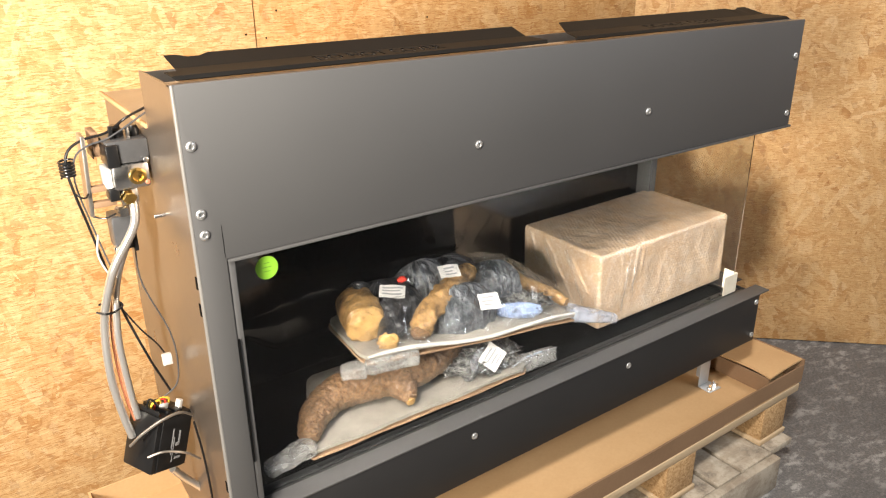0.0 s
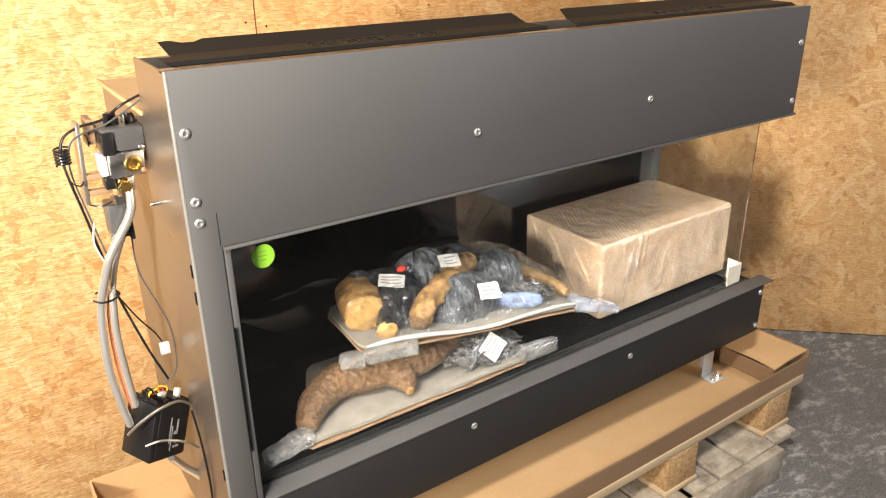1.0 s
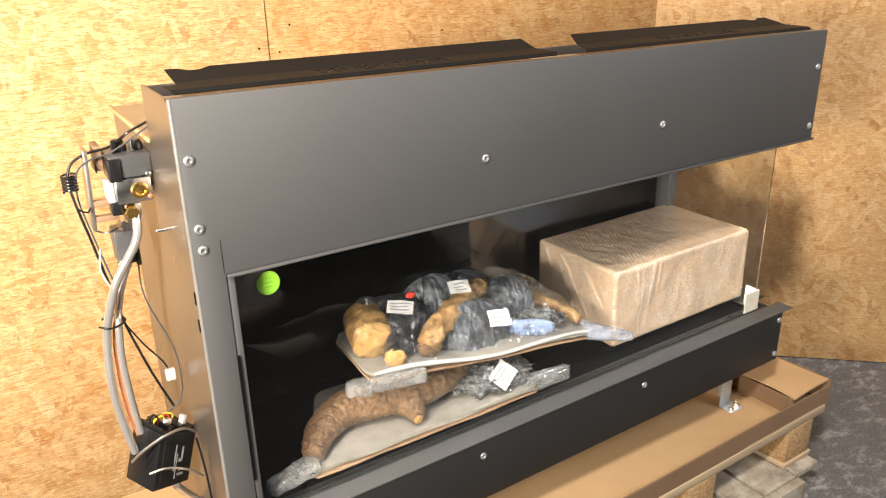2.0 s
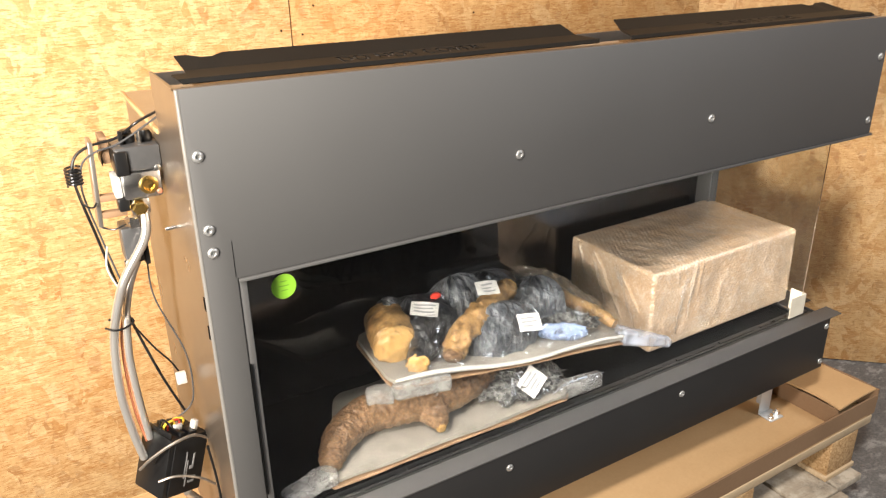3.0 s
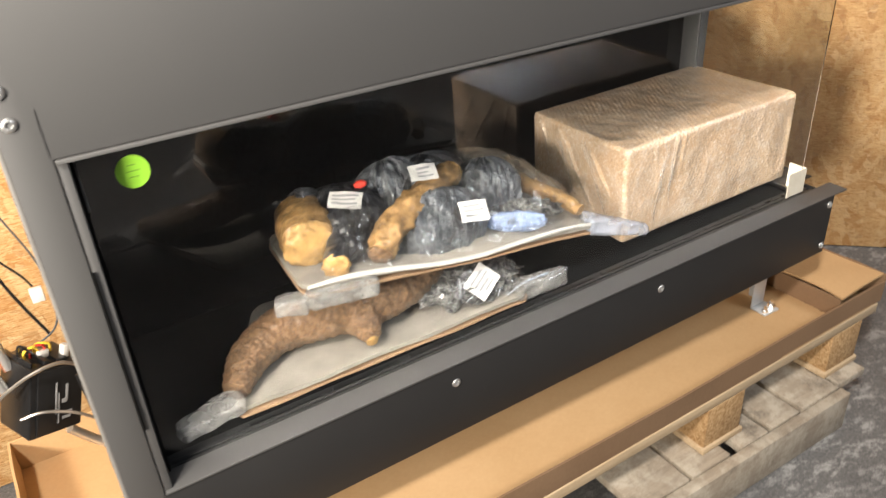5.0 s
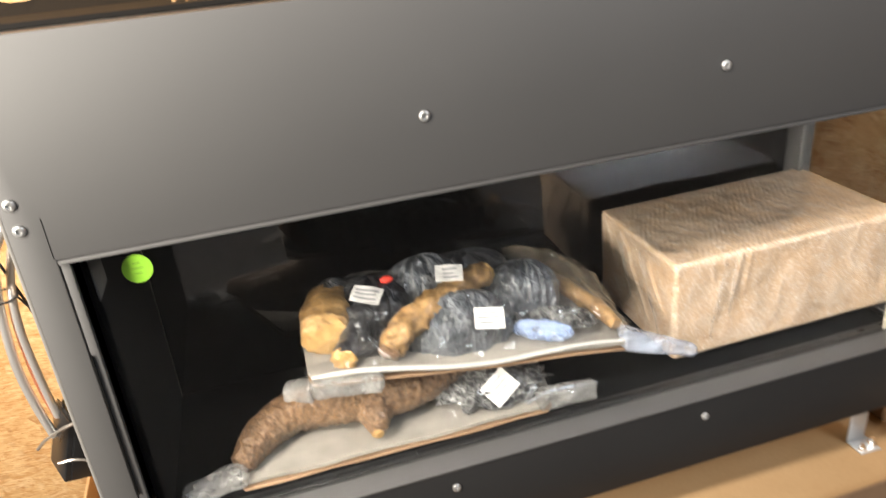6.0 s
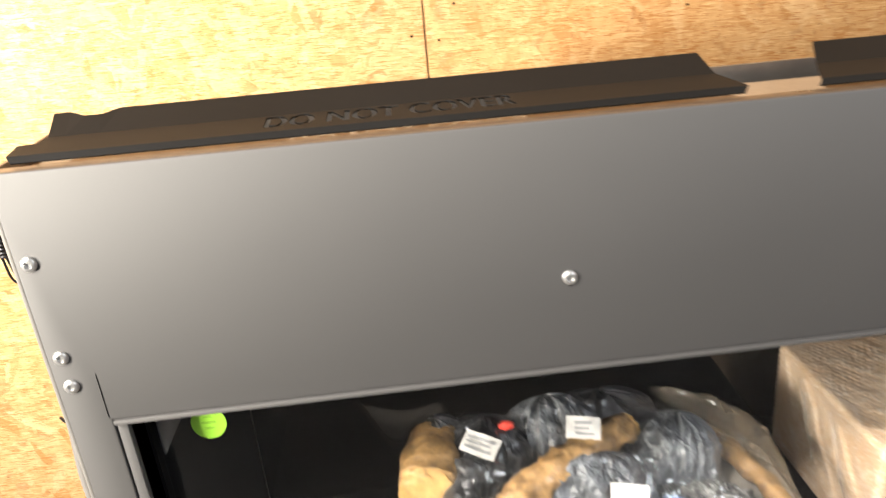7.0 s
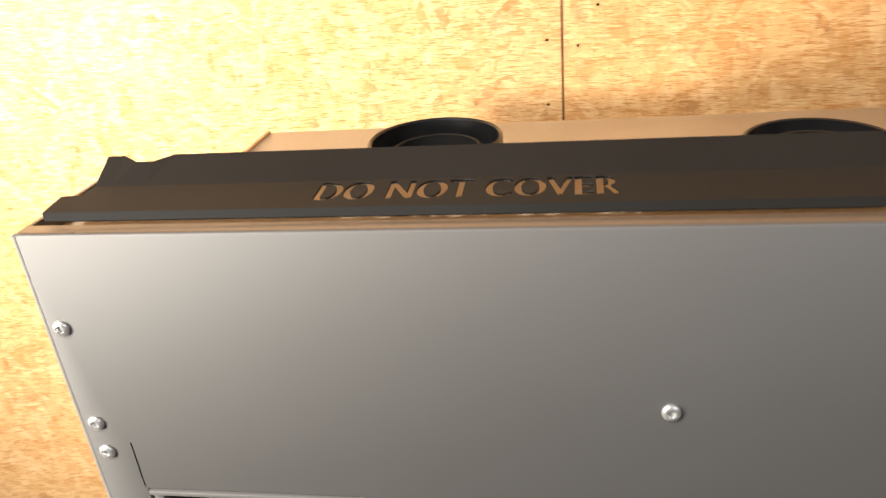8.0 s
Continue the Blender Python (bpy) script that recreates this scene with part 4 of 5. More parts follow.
def pleated_bag(centre, size, folds, seed, lean=(0, 0, 1), spin=0.0, depth=0.10):
    """A filled thin bag: a dome whose film runs in sharp pleats from a gathered crown down to its foot."""
    shift = Vector((seed * 1.7, seed, 0))

    def at(u, v):
        a = 2 * math.pi * u + 0.25 * noise.noise(Vector((v * 3, seed, 1)))
        t = v * math.pi * 0.82
        ring = Vector((math.cos(a), math.sin(a), 0))
        q = ring * folds * 0.32 + shift + Vector((0, 0, v * 1.1))
        crease = 1 - abs(noise.noise(q)) * 2.6
        small = 1 - abs(noise.noise(q * 2.3 + Vector((4, 2, v * 2)))) * 2.6
        swell = noise.noise(ring * 1.1 + shift + Vector((0, 0, 1.5 * v)))
        r = math.sin(t) ** 0.8 * (1 + depth * (crease + 0.55 * small - 0.6) * min(1, 0.4 + v) + 0.16 * swell)
        z = math.cos(t) * (1 + 0.5 * depth * crease) + 0.05 * noise.noise(ring * 3 * v + shift)
        return Vector((ring.x * r, ring.y * r, z))
    bm = grid(132, 44, at)
    bmesh.ops.remove_doubles(bm, verts=bm.verts, dist=0.0004)
    m = Vector(lean).normalized().to_track_quat("Z", "Y").to_matrix().to_4x4() @ Matrix.Rotation(radians(spin), 4, "Z")
    bm.transform(Matrix.Translation(centre) @ Matrix.Diagonal((*size, 1)) @ m)
    bmesh.ops.recalc_face_normals(bm, faces=bm.faces)
    return bm


# the lower package, lying on the firebox floor
low_pack = thing("log_package", (0.40, 0.14, 0.470), "clear-wrapped foam sheet with brown bark log and embers", "package", "packages of ceramic logs")
L0, L1 = 0.4735, 0.4825
corners = [(0.140, 0.080, L0), (0.600, 0.078, L1), (0.640, 0.300, L1), (0.235, 0.300, L0)]
part("card_backing", rounded_sheet([(x, y, z) for x, y, z in corners], 0.001, 0.004, 1.0, 0.02, 0.08), CARD_DARK, low_pack, "thin brown card backing")
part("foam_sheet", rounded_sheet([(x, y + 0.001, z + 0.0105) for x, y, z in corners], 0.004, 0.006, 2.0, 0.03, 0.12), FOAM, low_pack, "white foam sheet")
bark = part("log", sweep([(0.150, 0.100, 0.500), (0.185, 0.142, 0.512), (0.240, 0.165, 0.522), (0.310, 0.150, 0.526), (0.385, 0.140, 0.530), (0.455, 0.160, 0.538), (0.50, 0.185, 0.545)],
                         [0.017, 0.027, 0.031, 0.030, 0.030, 0.032, 0.024], 40, 72, 0.0030, 120, seed=2), LOG_BROWN, low_pack, "knobbly brown bark ceramic log")
part("branch_stub", sweep([(0.345, 0.140, 0.524), (0.343, 0.108, 0.516), (0.340, 0.088, 0.508)], [0.036, 0.021, 0.010], 24, 48, 0.0032, 120, seed=5), LOG_BROWN, bark)
part("cut_end", cut_face((0.3395, 0.087, 0.507), (-0.05, -1, -0.2), 0.0088, 3.0), LOG_CUT, bark)
ember = part("ember_bag", lump((0.520, 0.140, 0.5105), (0.085, 0.052, 0.026), 0.5, 4, 4.0, -6, -0.8, 3.4), EMBER, low_pack, "clear bag of dark grey ember chips")
paper_label("label", (0.525, 0.098, 0.528), (0.046, 0.038), (-0.15, -0.75, 0.65), 42, [(-0.05, 0.28, 0.6, 0.09), (0.0, 0.08, 0.7, 0.09), (-0.05, -0.12, 0.55, 0.09), (0.05, -0.30, 0.5, 0.07)], ember)
part("film", grid(30, 16, lambda u, v: (0.430 + 0.175 * u, 0.082 + 0.10 * v, 0.491 + 0.062 * math.sin(math.pi * min(1, 0.06 + 0.9 * v)) * math.sin(math.pi * (0.08 + 0.84 * u)) ** 0.5 + 0.004 * noise.noise(Vector((u * 9, v * 6, 4))))), FILM, low_pack, "clear packing film")
part("film_tail", pouch((0.158, 0.098, 0.4895), (0.068, 0.082, 0.4815), 0.026, 0.045, 0.35, 1.0), POUCH, low_pack, "folded milky end of clear film")
part("film_tail", pouch((0.575, 0.088, 0.497), (0.672, 0.083, 0.4975), 0.034, 0.030, 0.2, 6.0), POUCH, low_pack, "folded milky end of clear film")
part("film_seam", sweep([(0.560, 0.082, 0.500), (0.590, 0.080, 0.513), (0.630, 0.078, 0.515), (0.672, 0.080, 0.510)], [0.0012, 0.0020, 0.0020, 0.0014], 8, 8), FILM_PALE, low_pack)

low_pack.location.y -= 0.021
low_pack.location.x += 0.006

# the upper package, lying across the lower one
up = thing("log_package", (0.48, 0.14, 0.56), "clear-wrapped foam sheet with pale ceramic logs and grey bags", "package", "packages of ceramic logs")
UL, UR = 0.604, 0.556


def uz(x):
    return UL + (UR - UL) * (x - 0.27) / 0.44


ucorn = [(0.266, 0.072, UL), (0.740, 0.058, UR), (0.745, 0.232, UR + 0.01), (0.270, 0.236, UL + 0.006)]
wrap_rim = [(0.266, 0.072, UL), (0.742, 0.058, UR), (0.756, 0.262, UR + 0.02), (0.264, 0.266, UL + 0.014)]
part("card_backing", rounded_sheet(ucorn, 0.003, 0.004, 4.0, 0.03, 0.12, 0.002), CARD_DARK, up, "thin brown card backing")
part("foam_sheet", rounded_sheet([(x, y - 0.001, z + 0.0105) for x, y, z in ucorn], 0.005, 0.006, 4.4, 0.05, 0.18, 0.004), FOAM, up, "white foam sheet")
fat = part("log", sweep([(0.302, 0.136, 0.643), (0.308, 0.165, 0.647), (0.318, 0.205, 0.648)], [0.036, 0.039, 0.036], 12, 32, 0.004, 45, seed=1), LOG_TAN, up, "stout pale ceramic log")
part("cut_end", cut_face((0.3010, 0.134, 0.642), (-0.15, -1, -0.02), 0.0345, 1.0), LOG_CUT, fat)
thin = part("log", sweep([(0.318, 0.090, 0.626), (0.336, 0.122, 0.640), (0.360, 0.170, 0.654)], [0.0175, 0.015, 0.013], 10, 24, 0.003, 60, seed=4), BAG_DARK, up, "small log in dark film")
part("cut_end", cut_face((0.317, 0.087, 0.625), (-0.45, -1, -0.1), 0.0185, 7.0), LOG_CUT, thin)
bent = part("log", sweep([(0.382, 0.086, 0.624), (0.402, 0.101, 0.641), (0.450, 0.128, 0.653), (0.503, 0.155, 0.660), (0.550, 0.180, 0.662)], [0.0185, 0.021, 0.0215, 0.020, 0.017], 12, 28, 0.0055, 70, seed=8), LOG_TAN, up, "curved pale ceramic log")
part("cut_end", cut_face((0.379, 0.084, 0.623), (-0.5, -0.8, -0.3), 0.0165, 6.0), LOG_BROWN, bent)
part("cut_end", cut_face((0.5520, 0.182, 0.663), (0.8, 0.6, 0.1), 0.016, 5.0), LOG_CUT, bent)
far = part("log", sweep([(0.650, 0.245, 0.612), (0.682, 0.185, 0.606), (0.705, 0.125, 0.598), (0.717, 0.080, 0.588)], [0.010, 0.013, 0.013, 0.010], 10, 22, 0.004, 55, seed=9), LOG_TAN, up, "thin pale ceramic log")
part("foil_strip", lump((0.628, 0.110, 0.600), (0.058, 0.020, 0.018), 0.45, 5, 12.0, -22, -0.6), EMBER, far)
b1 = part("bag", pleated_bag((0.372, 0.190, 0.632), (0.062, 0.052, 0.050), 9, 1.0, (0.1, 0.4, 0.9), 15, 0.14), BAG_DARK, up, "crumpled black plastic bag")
paper_label("label", (0.368, 0.157, 0.676), (0.046, 0.027), (-0.25, -0.45, 0.85), -6, [(0.0, 0.22, 0.8, 0.12), (-0.04, 0.0, 0.7, 0.1), (0.0, -0.25, 0.75, 0.12)], b1)
part("clip", lump((0.402, 0.180, 0.684), (0.010, 0.006, 0.006), 0.2, 3, 3.0), RED, b1, "red plastic clip")
part("bag_neck", pleated_bag((0.325, 0.205, 0.664), (0.024, 0.018, 0.024), 6, 8.0, (-0.4, 0, 1), 30, 0.2), BAG_DARK, b1)
part("bag_neck", sweep([(0.352, 0.150, 0.652), (0.343, 0.122, 0.640), (0.352, 0.098, 0.626)], [0.022, 0.012, 0.016], 10, 24, 0.006, 70, seed=3), BAG_DARK, b1)
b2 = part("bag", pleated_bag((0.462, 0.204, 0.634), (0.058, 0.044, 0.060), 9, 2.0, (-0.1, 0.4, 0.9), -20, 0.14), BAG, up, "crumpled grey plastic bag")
paper_label("label", (0.490, 0.158, 0.684), (0.040, 0.027), (-0.1, -0.55, 0.8), -4, [(0.0, 0.2, 0.5, 0.14), (-0.04, -0.05, 0.4, 0.1), (0.05, -0.28, 0.55, 0.1)], b2)
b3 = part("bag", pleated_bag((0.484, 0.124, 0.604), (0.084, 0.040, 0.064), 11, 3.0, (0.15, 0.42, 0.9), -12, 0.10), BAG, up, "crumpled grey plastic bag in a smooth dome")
paper_label("label", (0.522, 0.078, 0.646), (0.042, 0.030), (-0.05, -0.75, 0.65), -8, [(-0.08, 0.24, 0.6, 0.1), (-0.05, 0.02, 0.7, 0.1), (-0.1, -0.22, 0.5, 0.1)], b3)
b4 = part("bag", pleated_bag((0.606, 0.174, 0.616), (0.056, 0.050, 0.052), 10, 5.0, (0.15, 0.4, 0.9), 10, 0.12), BAG, up, "crumpled grey plastic bag")
b5 = part("bag", pleated_bag((0.530, 0.238, 0.630), (0.074, 0.034, 0.044), 8, 7.0, (0, 0.1, 1), 5, 0.15), BAG_DARK, up, "crumpled black plastic bag")
# added lump that carries the painted blue reflection
sheen = part("film_sheen", lump((0.606, 0.092, 0.598), (0.044, 0.013, 0.018), 0.2, 4, 6.0, -32, -0.7), FILM_SHEEN, up, "puffed film lump with a blue reflection painted in its tint")
part("film", drape([(x, y, z + 0.010) for x, y, z in wrap_rim], 0.080, 8.0), FILM, up, "clear packing film")
part("foam_lip", sweep([(0.270 + 0.464 * u, 0.0705 - 0.014 * u + 0.03 * max(0, u - 0.93), UL + 0.011 + (UR - UL) * u + 0.0065 * math.sin(8.5 * u + 0.5)) for u in (0, 0.07, 0.14, 0.25, 0.4, 0.55, 0.7, 0.85, 0.95, 1.0)], [0.0022, 0.0038, 0.0042, 0.0040, 0.0036, 0.0036, 0.0034, 0.0030, 0.0024], 8, 12), FOAM_LIP, up, "white rolled foam edge")
part("film_roll", pouch((0.266, 0.078, 0.597), (0.366, 0.067, 0.5925), 0.030, 0.024, 0.0, 2.0), POUCH, up, "folded milky end of clear film")
part("film_roll", pouch((0.232, 0.104, 0.586), (0.274, 0.084, 0.590), 0.024, 0.030, -0.2, 9.0), POUCH, up, "folded milky end of clear film")
part("film_tail", pouch((0.716, 0.074, 0.570), (0.838, 0.052, 0.529), 0.036, 0.044, 0.70, 4.0), FILM_PALE, up, "gathered end of clear film")
part("film_side", grid(40, 24, lambda u, v: (0.605 + 0.155 * u, 0.258 - 0.165 * u * v - 0.02 * u, 0.660 - 0.072 * u * u - 0.045 * v * u - 0.010 * v + 0.008 * noise.noise(Vector((u * 7, v * 5, 2))))), FILM_BROWN, up, "clear film hanging over the card")


# ---- gas valve, hoses and control box on the side ----
GY = 0.18
valve = thing("gas_valve", (-0.03, GY, 0.95), "silver and black gas control valve on the casing side", "gas valve")
part("motor_head", block(-0.054, 0.0, GY - 0.018, GY + 0.045, 0.976, 1.008, bevel=0.003), GREY_PLASTIC, valve, "dark grey motor housing")
part("cap", block(-0.056, -0.040, GY - 0.022, GY + 0.03, 0.973, 1.004, bevel=0.002), PLASTIC, valve)
part("knob", lathe([(0.010, 0), (0.010, 0.010), (0.007, 0.012), (0.007, 0.016)], 16, Matrix.Translation((-0.034, GY + 0.012, 1.008))), PLASTIC, valve)
part("knob", lathe([(0.009, 0), (0.009, 0.008), (0.006, 0.014)], 16, Matrix.Translation((-0.012, GY + 0.010, 1.008))), PLASTIC, valve)
part("terminal", block(-0.045, -0.040, GY - 0.004, GY + 0.002, 1.008, 1.026, bevel=0.0008), PLASTIC, valve)
part("terminal", block(-0.024, -0.020, GY - 0.008, GY - 0.002, 1.008, 1.024, bevel=0.0008), ZINC, valve)
part("rear_bracket", block(-0.066, -0.057, GY + 0.01, GY + 0.05, 0.984, 1.018, bevel=0.001), CARD_DARK, valve)
part("rear_bracket", block(-0.068, -0.0665, GY + 0.008, GY + 0.05, 0.982, 0.992, bevel=0.0005), PLASTIC, valve)
part("body", block(-0.052, -0.004, GY - 0.020, GY + 0.04, 0.940, 0.9755, bevel=0.004), ZINC, valve, "cast silver valve body")
part("coil", block(-0.0615, -0.0525, GY - 0.016, GY + 0.02, 0.944, 0.972, bevel=0.002), LABEL, valve)
part("coil_base", block(-0.060, -0.046, GY - 0.018, GY + 0.01, 0.926, 0.9435, bevel=0.002), PLASTIC, valve)
ring = Matrix.Translation((-0.021, GY - 0.0195, 0.958)) @ Matrix.Rotation(radians(90), 4, "X")
part("brass_port", lathe([(0.0115, 0), (0.0115, 0.004), (0.0095, 0.005), (0.007, 0.005), (0.006, 0.0015), (0.002, 0.001)], 22, ring), BRASS, valve, "brass gas port")
part("corner_screw", lathe([(0.004, 0), (0.004, 0.003), (0.002, 0.004)], 10, Matrix.Translation((-0.007, GY - 0.0195, 0.979)) @ Matrix.Rotation(radians(90), 4, "X")), ZINC, valve)
part("corner_screw", lathe([(0.0035, 0), (0.0035, 0.003), (0.002, 0.004)], 10, Matrix.Translation((-0.009, GY - 0.0205, 0.948)) @ Matrix.Rotation(radians(90), 4, "X")), COPPER, valve)
part("outlet", block(-0.046, -0.022, GY - 0.015, GY + 0.03, 0.918, 0.9395, bevel=0.003), ZINC, valve)
part("brass_nut", lathe([(0.010, 0), (0.010, 0.010), (0.008, 0.012)], 6, Matrix.Translation((-0.036, GY - 0.012, 0.930)) @ Matrix.Rotation(radians(100), 4, "X")), BRASS, valve)
part("hex_nut", lathe([(0.011, 0), (0.011, 0.012), (0.008, 0.014)], 6, Matrix.Translation((-0.045, GY - 0.006, 0.902))), ZINC, valve)
part("solenoid", block(-0.063, -0.036, GY - 0.010, GY + 0.03, 0.852, 0.9015, bevel=0.003), GREY_PLASTIC, valve, "dark solenoid below the valve")
part("solenoid_cap", block(-0.040, -0.0335, GY - 0.014, GY + 0.01, 0.848, 0.885, bevel=0.002), PLASTIC, valve)
part("solenoid_clip", block(-0.066, -0.058, GY - 0.013, GY - 0.004, 0.850, 0.860, bevel=0.001), ZINC, valve)
plate_m = Matrix.Translation((-0.081, GY, 0.961)) @ Matrix.Rotation(radians(3), 4, "Y")
part("mounting_plate", block(-0.0028, 0.0028, -0.004, 0.03, -0.055, 0.056, bevel=0.001, turn=plate_m), STEEL, valve, "thin bright mounting plate")
for z in (0.943, 0.921):
    part("arm", block(-0.080, -0.05, GY - 0.004, GY + 0.008, z - 0.004, z + 0.004, bevel=0.001), CARD_DARK, valve)
part("stay", block(-0.03, -0.0008, GY, GY + 0.03, 0.955, 0.96), STEEL, valve)

hose_set = thing("gas_hoses", (-0.08, GY, 0.7), "bundle of corrugated steel gas hoses tied with black ties", "hose")
part("hose", sweep([(-0.030, GY - 0.012, 0.930), (-0.036, GY - 0.02, 0.890), (-0.068, GY - 0.02, 0.840), (-0.082, GY - 0.012, 0.804), (-0.096, GY, 0.745), (-0.102, GY, 0.665), (-0.097, GY, 0.597), (-0.089, GY, 0.545)], 0.0060, 18, 12, ribs=0.05), HOSE, hose_set, "bright corrugated gas hose")
part("hose", sweep([(-0.045, GY, 0.86), (-0.062, GY + 0.006, 0.82), (-0.073, GY + 0.004, 0.785), (-0.078, GY, 0.755), (-0.082, GY, 0.705), (-0.080, GY, 0.633), (-0.076, GY, 0.575)], 0.0052, 18, 12, ribs=0.05), HOSE, hose_set, "bright corrugated gas hose")
for k, dx in enumerate((0.0, 0.004)):
    part("wire", sweep([(-0.070 + dx, GY + 0.008, 0.80), (-0.086 + dx, GY + 0.006, 0.745), (-0.090 + dx, GY + 0.006, 0.68), (-0.088 + dx, GY + 0.005, 0.62), (-0.081 + dx, GY + 0.004, 0.57)], 0.0018, 8, 6), COPPER, hose_set)
part("cable_tie", sweep([(-0.104, GY - 0.004, 0.766), (-0.094, GY - 0.011, 0.763), (-0.080, GY - 0.010, 0.763), (-0.068, GY - 0.004, 0.768), (-0.078, GY + 0.012, 0.772), (-0.098, GY + 0.010, 0.77)], 0.0016, 6, 6), PLASTIC, hose_set)

cable = thing("black_cable", (-0.09, GY, 0.9), "black cable looped from the casing to the control box", "cable")
part("cord", sweep([(0.004, GY - 0.03, 1.052), (-0.020, GY, 1.034), (-0.046, GY, 1.018), (-0.077, GY, 1.012), (-0.097, GY, 1.001), (-0.104, GY, 0.980), (-0.101, GY, 0.947), (-0.091, GY, 0.892), (-0.079, GY, 0.822), (-0.070, GY + 0.01, 0.764), (-0.046, GY, 0.674), (-0.022, GY, 0.603)], 0.0019, 10, 8), PLASTIC, cable)
part("cord", sweep([(0.004, GY - 0.03, 1.046), (-0.044, GY - 0.004, 1.012), (-0.074, GY - 0.004, 1.004), (-0.092, GY - 0.004, 0.99), (-0.097, GY - 0.004, 0.955), (-0.088, GY - 0.003, 0.90), (-0.074, GY - 0.003, 0.83)], 0.0013, 10, 8), GREY_PLASTIC, cable)
coil_pts = [(-0.103 + 0.009 * math.cos(k * 1.05), GY + 0.009 * math.sin(k * 1.05), 0.988 - 0.0007 * k) for k in range(34)]
part("coil", sweep(coil_pts, 0.0016, 3, 6), PLASTIC, cable)
part("cord", sweep([(-0.104, GY - 0.008, 0.968), (-0.100, GY - 0.01, 0.944), (-0.090, GY - 0.01, 0.936), (-0.084, GY - 0.008, 0.941)], 0.0013, 8, 6), PLASTIC, cable)
part("cord", sweep([(-0.083, GY, 0.905), (-0.07, GY - 0.01, 0.903), (-0.055, GY - 0.012, 0.908)], 0.0012, 6, 6), PLASTIC, cable)
part("cord", sweep([(-0.082, GY - 0.004, 0.88), (-0.087, GY - 0.004, 0.85), (-0.078, GY - 0.004, 0.818)], 0.0014, 6, 6), LABEL, cable)

lead = thing("grey_lead", (-0.02, GY, 0.7), "thin grey lead with a white plug hanging by the casing", "cable")
part("cord", sweep([(-0.037, GY, 0.853), (-0.036, GY, 0.793), (-0.010, GY - 0.005, 0.707), (-0.006, GY - 0.005, 0.650), (-0.014, GY - 0.005, 0.614), (-0.044, GY, 0.592)], 0.0012, 10, 8), GREY_PLASTIC, lead)
part("cord", sweep([(-0.071, GY, 0.764), (-0.050, GY, 0.722), (-0.030, GY, 0.690), (-0.022, GY, 0.672)], 0.0013, 8, 6), PLASTIC, lead)
part("plug", block(-0.027, -0.013, GY - 0.006, GY + 0.002, 0.652, 0.670, bevel=0.001), LABEL, lead, "small white plug")

# control box, hung askew
ctl = thing("control_box", (-0.045, GY, 0.52), "black plastic burner control box with grey print, hung askew", "control box")
CM = Matrix.Translation((-0.053, GY, 0.532)) @ Matrix.Scale(0.93, 4) @ Matrix.Rotation(radians(18), 4, "Y") @ Matrix.Rotation(radians(-6), 4, "X") @ Matrix.Rotation(radians(26), 4, "Z")
part("case", block(-0.036, 0.036, -0.034, 0.034, -0.050, 0.050, bevel=0.003, turn=CM), PLASTIC, ctl)
part("lid", block(-0.028, 0.034, -0.0375, -0.0345, -0.046, 0.046, bevel=0.0012, turn=CM), PLASTIC, ctl)
for k, (a, b, c, d) in enumerate(((-0.004, -0.002, -0.02, 0.026), (0.000, 0.0015, -0.034, 0.010), (0.005, 0.012, -0.006, 0.000), (0.006, 0.018, -0.030, -0.026), (0.008, 0.020, -0.022, -0.019), (0.010, 0.013, -0.004, 0.020))):
    part("print", block(a, b, -0.0384, -0.0378, c, d, turn=CM), INK, ctl)
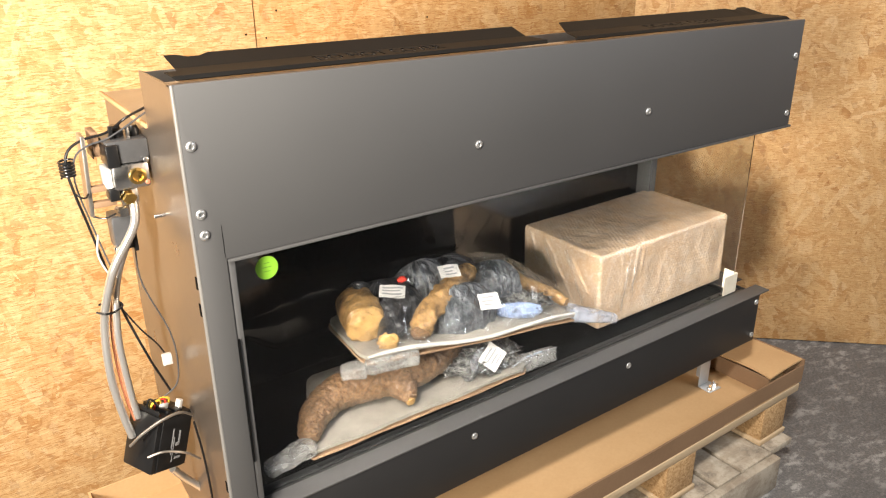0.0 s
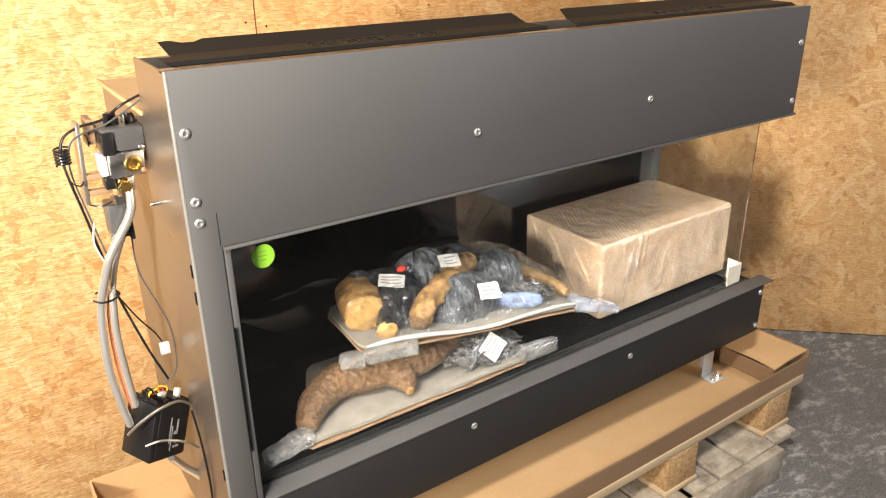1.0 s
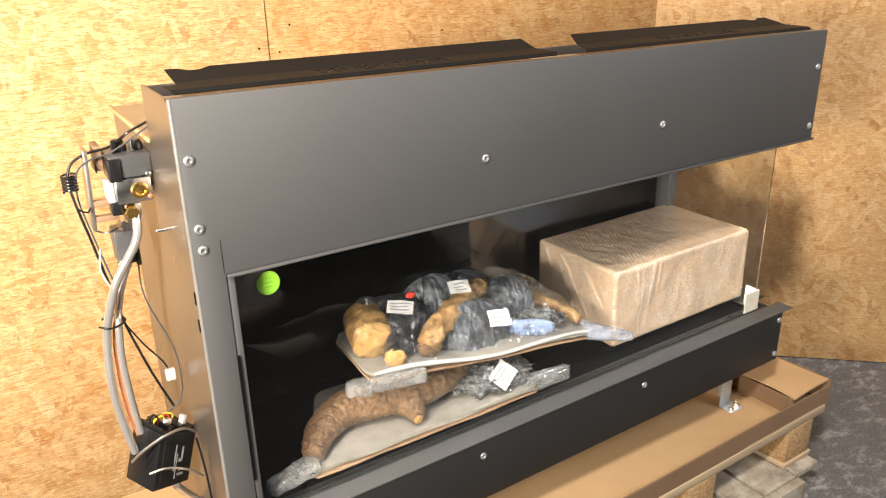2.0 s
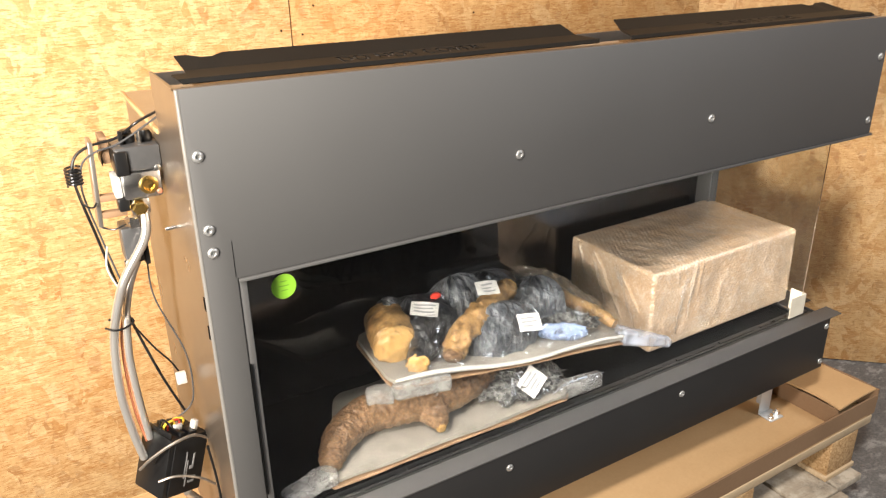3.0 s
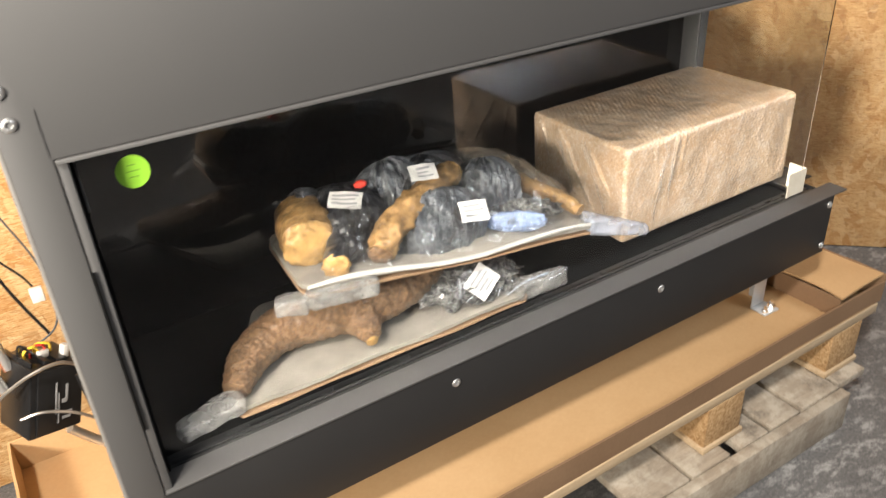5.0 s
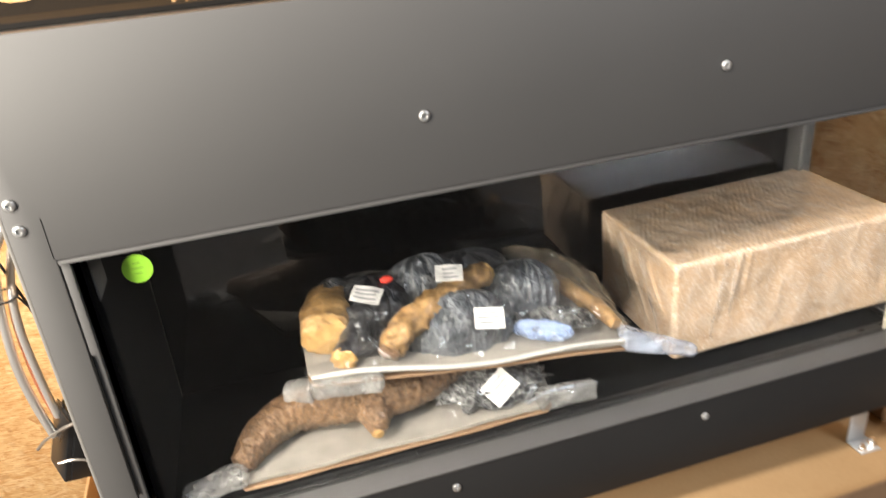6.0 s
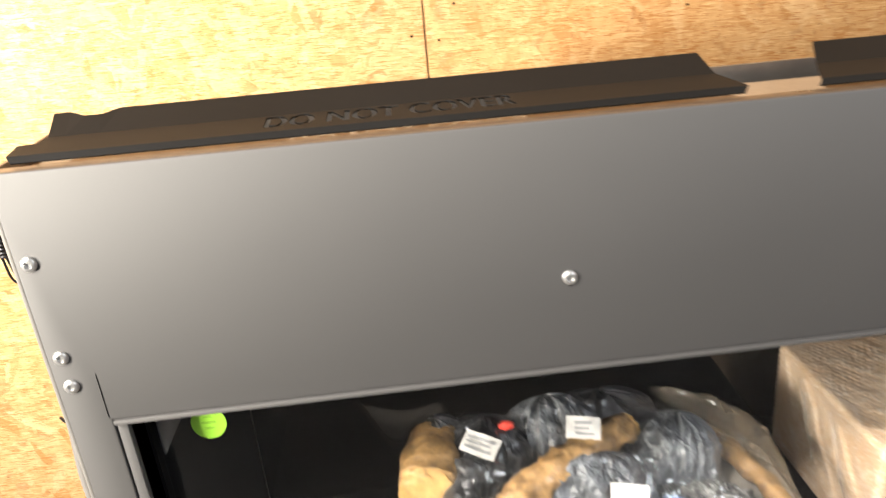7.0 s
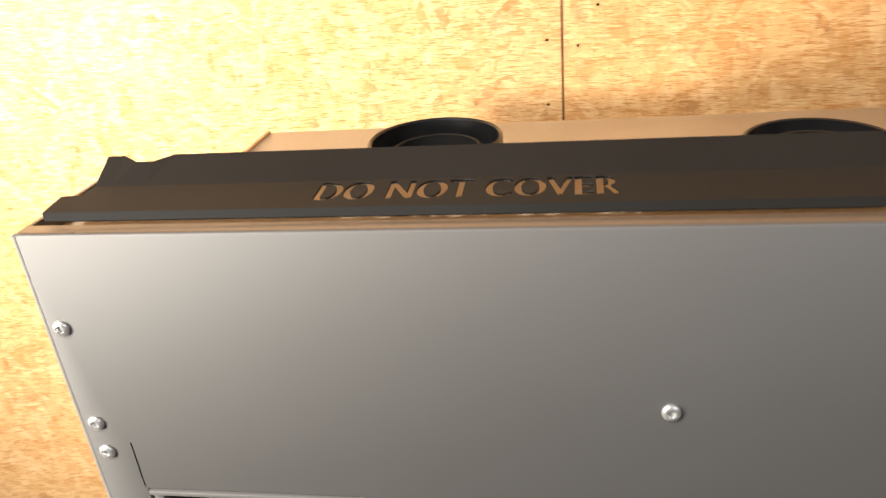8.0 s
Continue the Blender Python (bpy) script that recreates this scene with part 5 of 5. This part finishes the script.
for k in range(3):
    part("rib", block(-0.034, -0.032 + 0.006 * k, -0.030, 0.028, 0.0505, 0.0585 - 0.002 * k, bevel=0.001, turn=CM @ Matrix.Translation((0.018 * k, 0, 0))), PLASTIC, ctl)
for k, (mat, dx) in enumerate(((YELLOW, 0.0), (RED, 0.008), (YELLOW, 0.014), (PLASTIC, -0.008))):
    part("wire", sweep([CM @ Vector((-0.024 + dx, 0.0, 0.050)), CM @ Vector((-0.028 + dx, -0.006, 0.064 + 0.003 * k)), CM @ Vector((-0.018 + 1.4 * dx, -0.010, 0.070)), CM @ Vector((-0.006 + dx, -0.004, 0.056))], 0.0018, 6, 6), mat, ctl)
part("plug", block(-0.012, 0.002, -0.012, 0.0, 0.052, 0.062, bevel=0.001, turn=CM), LABEL, ctl)
part("plug", block(0.014, 0.022, -0.024, -0.014, 0.051, 0.068, bevel=0.001, turn=CM), LABEL, ctl)
part("socket", block(-0.020, -0.004, -0.020, -0.006, -0.056, -0.0505, bevel=0.001, turn=CM), ZINC, ctl)
part("tube", sweep([(-0.100, GY - 0.04, 0.556), (-0.082, GY - 0.048, 0.574), (-0.052, GY - 0.05, 0.588), (-0.022, GY - 0.044, 0.588), (0.0, GY - 0.03, 0.566)], 0.0022, 10, 8), STEEL, ctl, "bent silver pipe")
part("tube", sweep([(-0.080, GY - 0.045, 0.530), (-0.055, GY - 0.05, 0.533), (-0.025, GY - 0.05, 0.518), (-0.004, GY - 0.045, 0.494)], 0.0020, 10, 8), STEEL, ctl, "bent silver pipe")
part("hose", sweep([(-0.040, GY + 0.0, 0.462), (-0.022, GY + 0.012, 0.428), (0.002, GY + 0.02, 0.392), (0.02, GY + 0.02, 0.360)], 0.0060, 18, 12, ribs=0.05), HOSE, ctl, "bright corrugated gas hose")
part("wire", sweep([(-0.008, GY - 0.06, 0.575), (-0.004, GY - 0.07, 0.52), (-0.003, GY - 0.08, 0.45), (-0.002, GY - 0.07, 0.40)], 0.0018, 8, 6), PLASTIC, ctl)
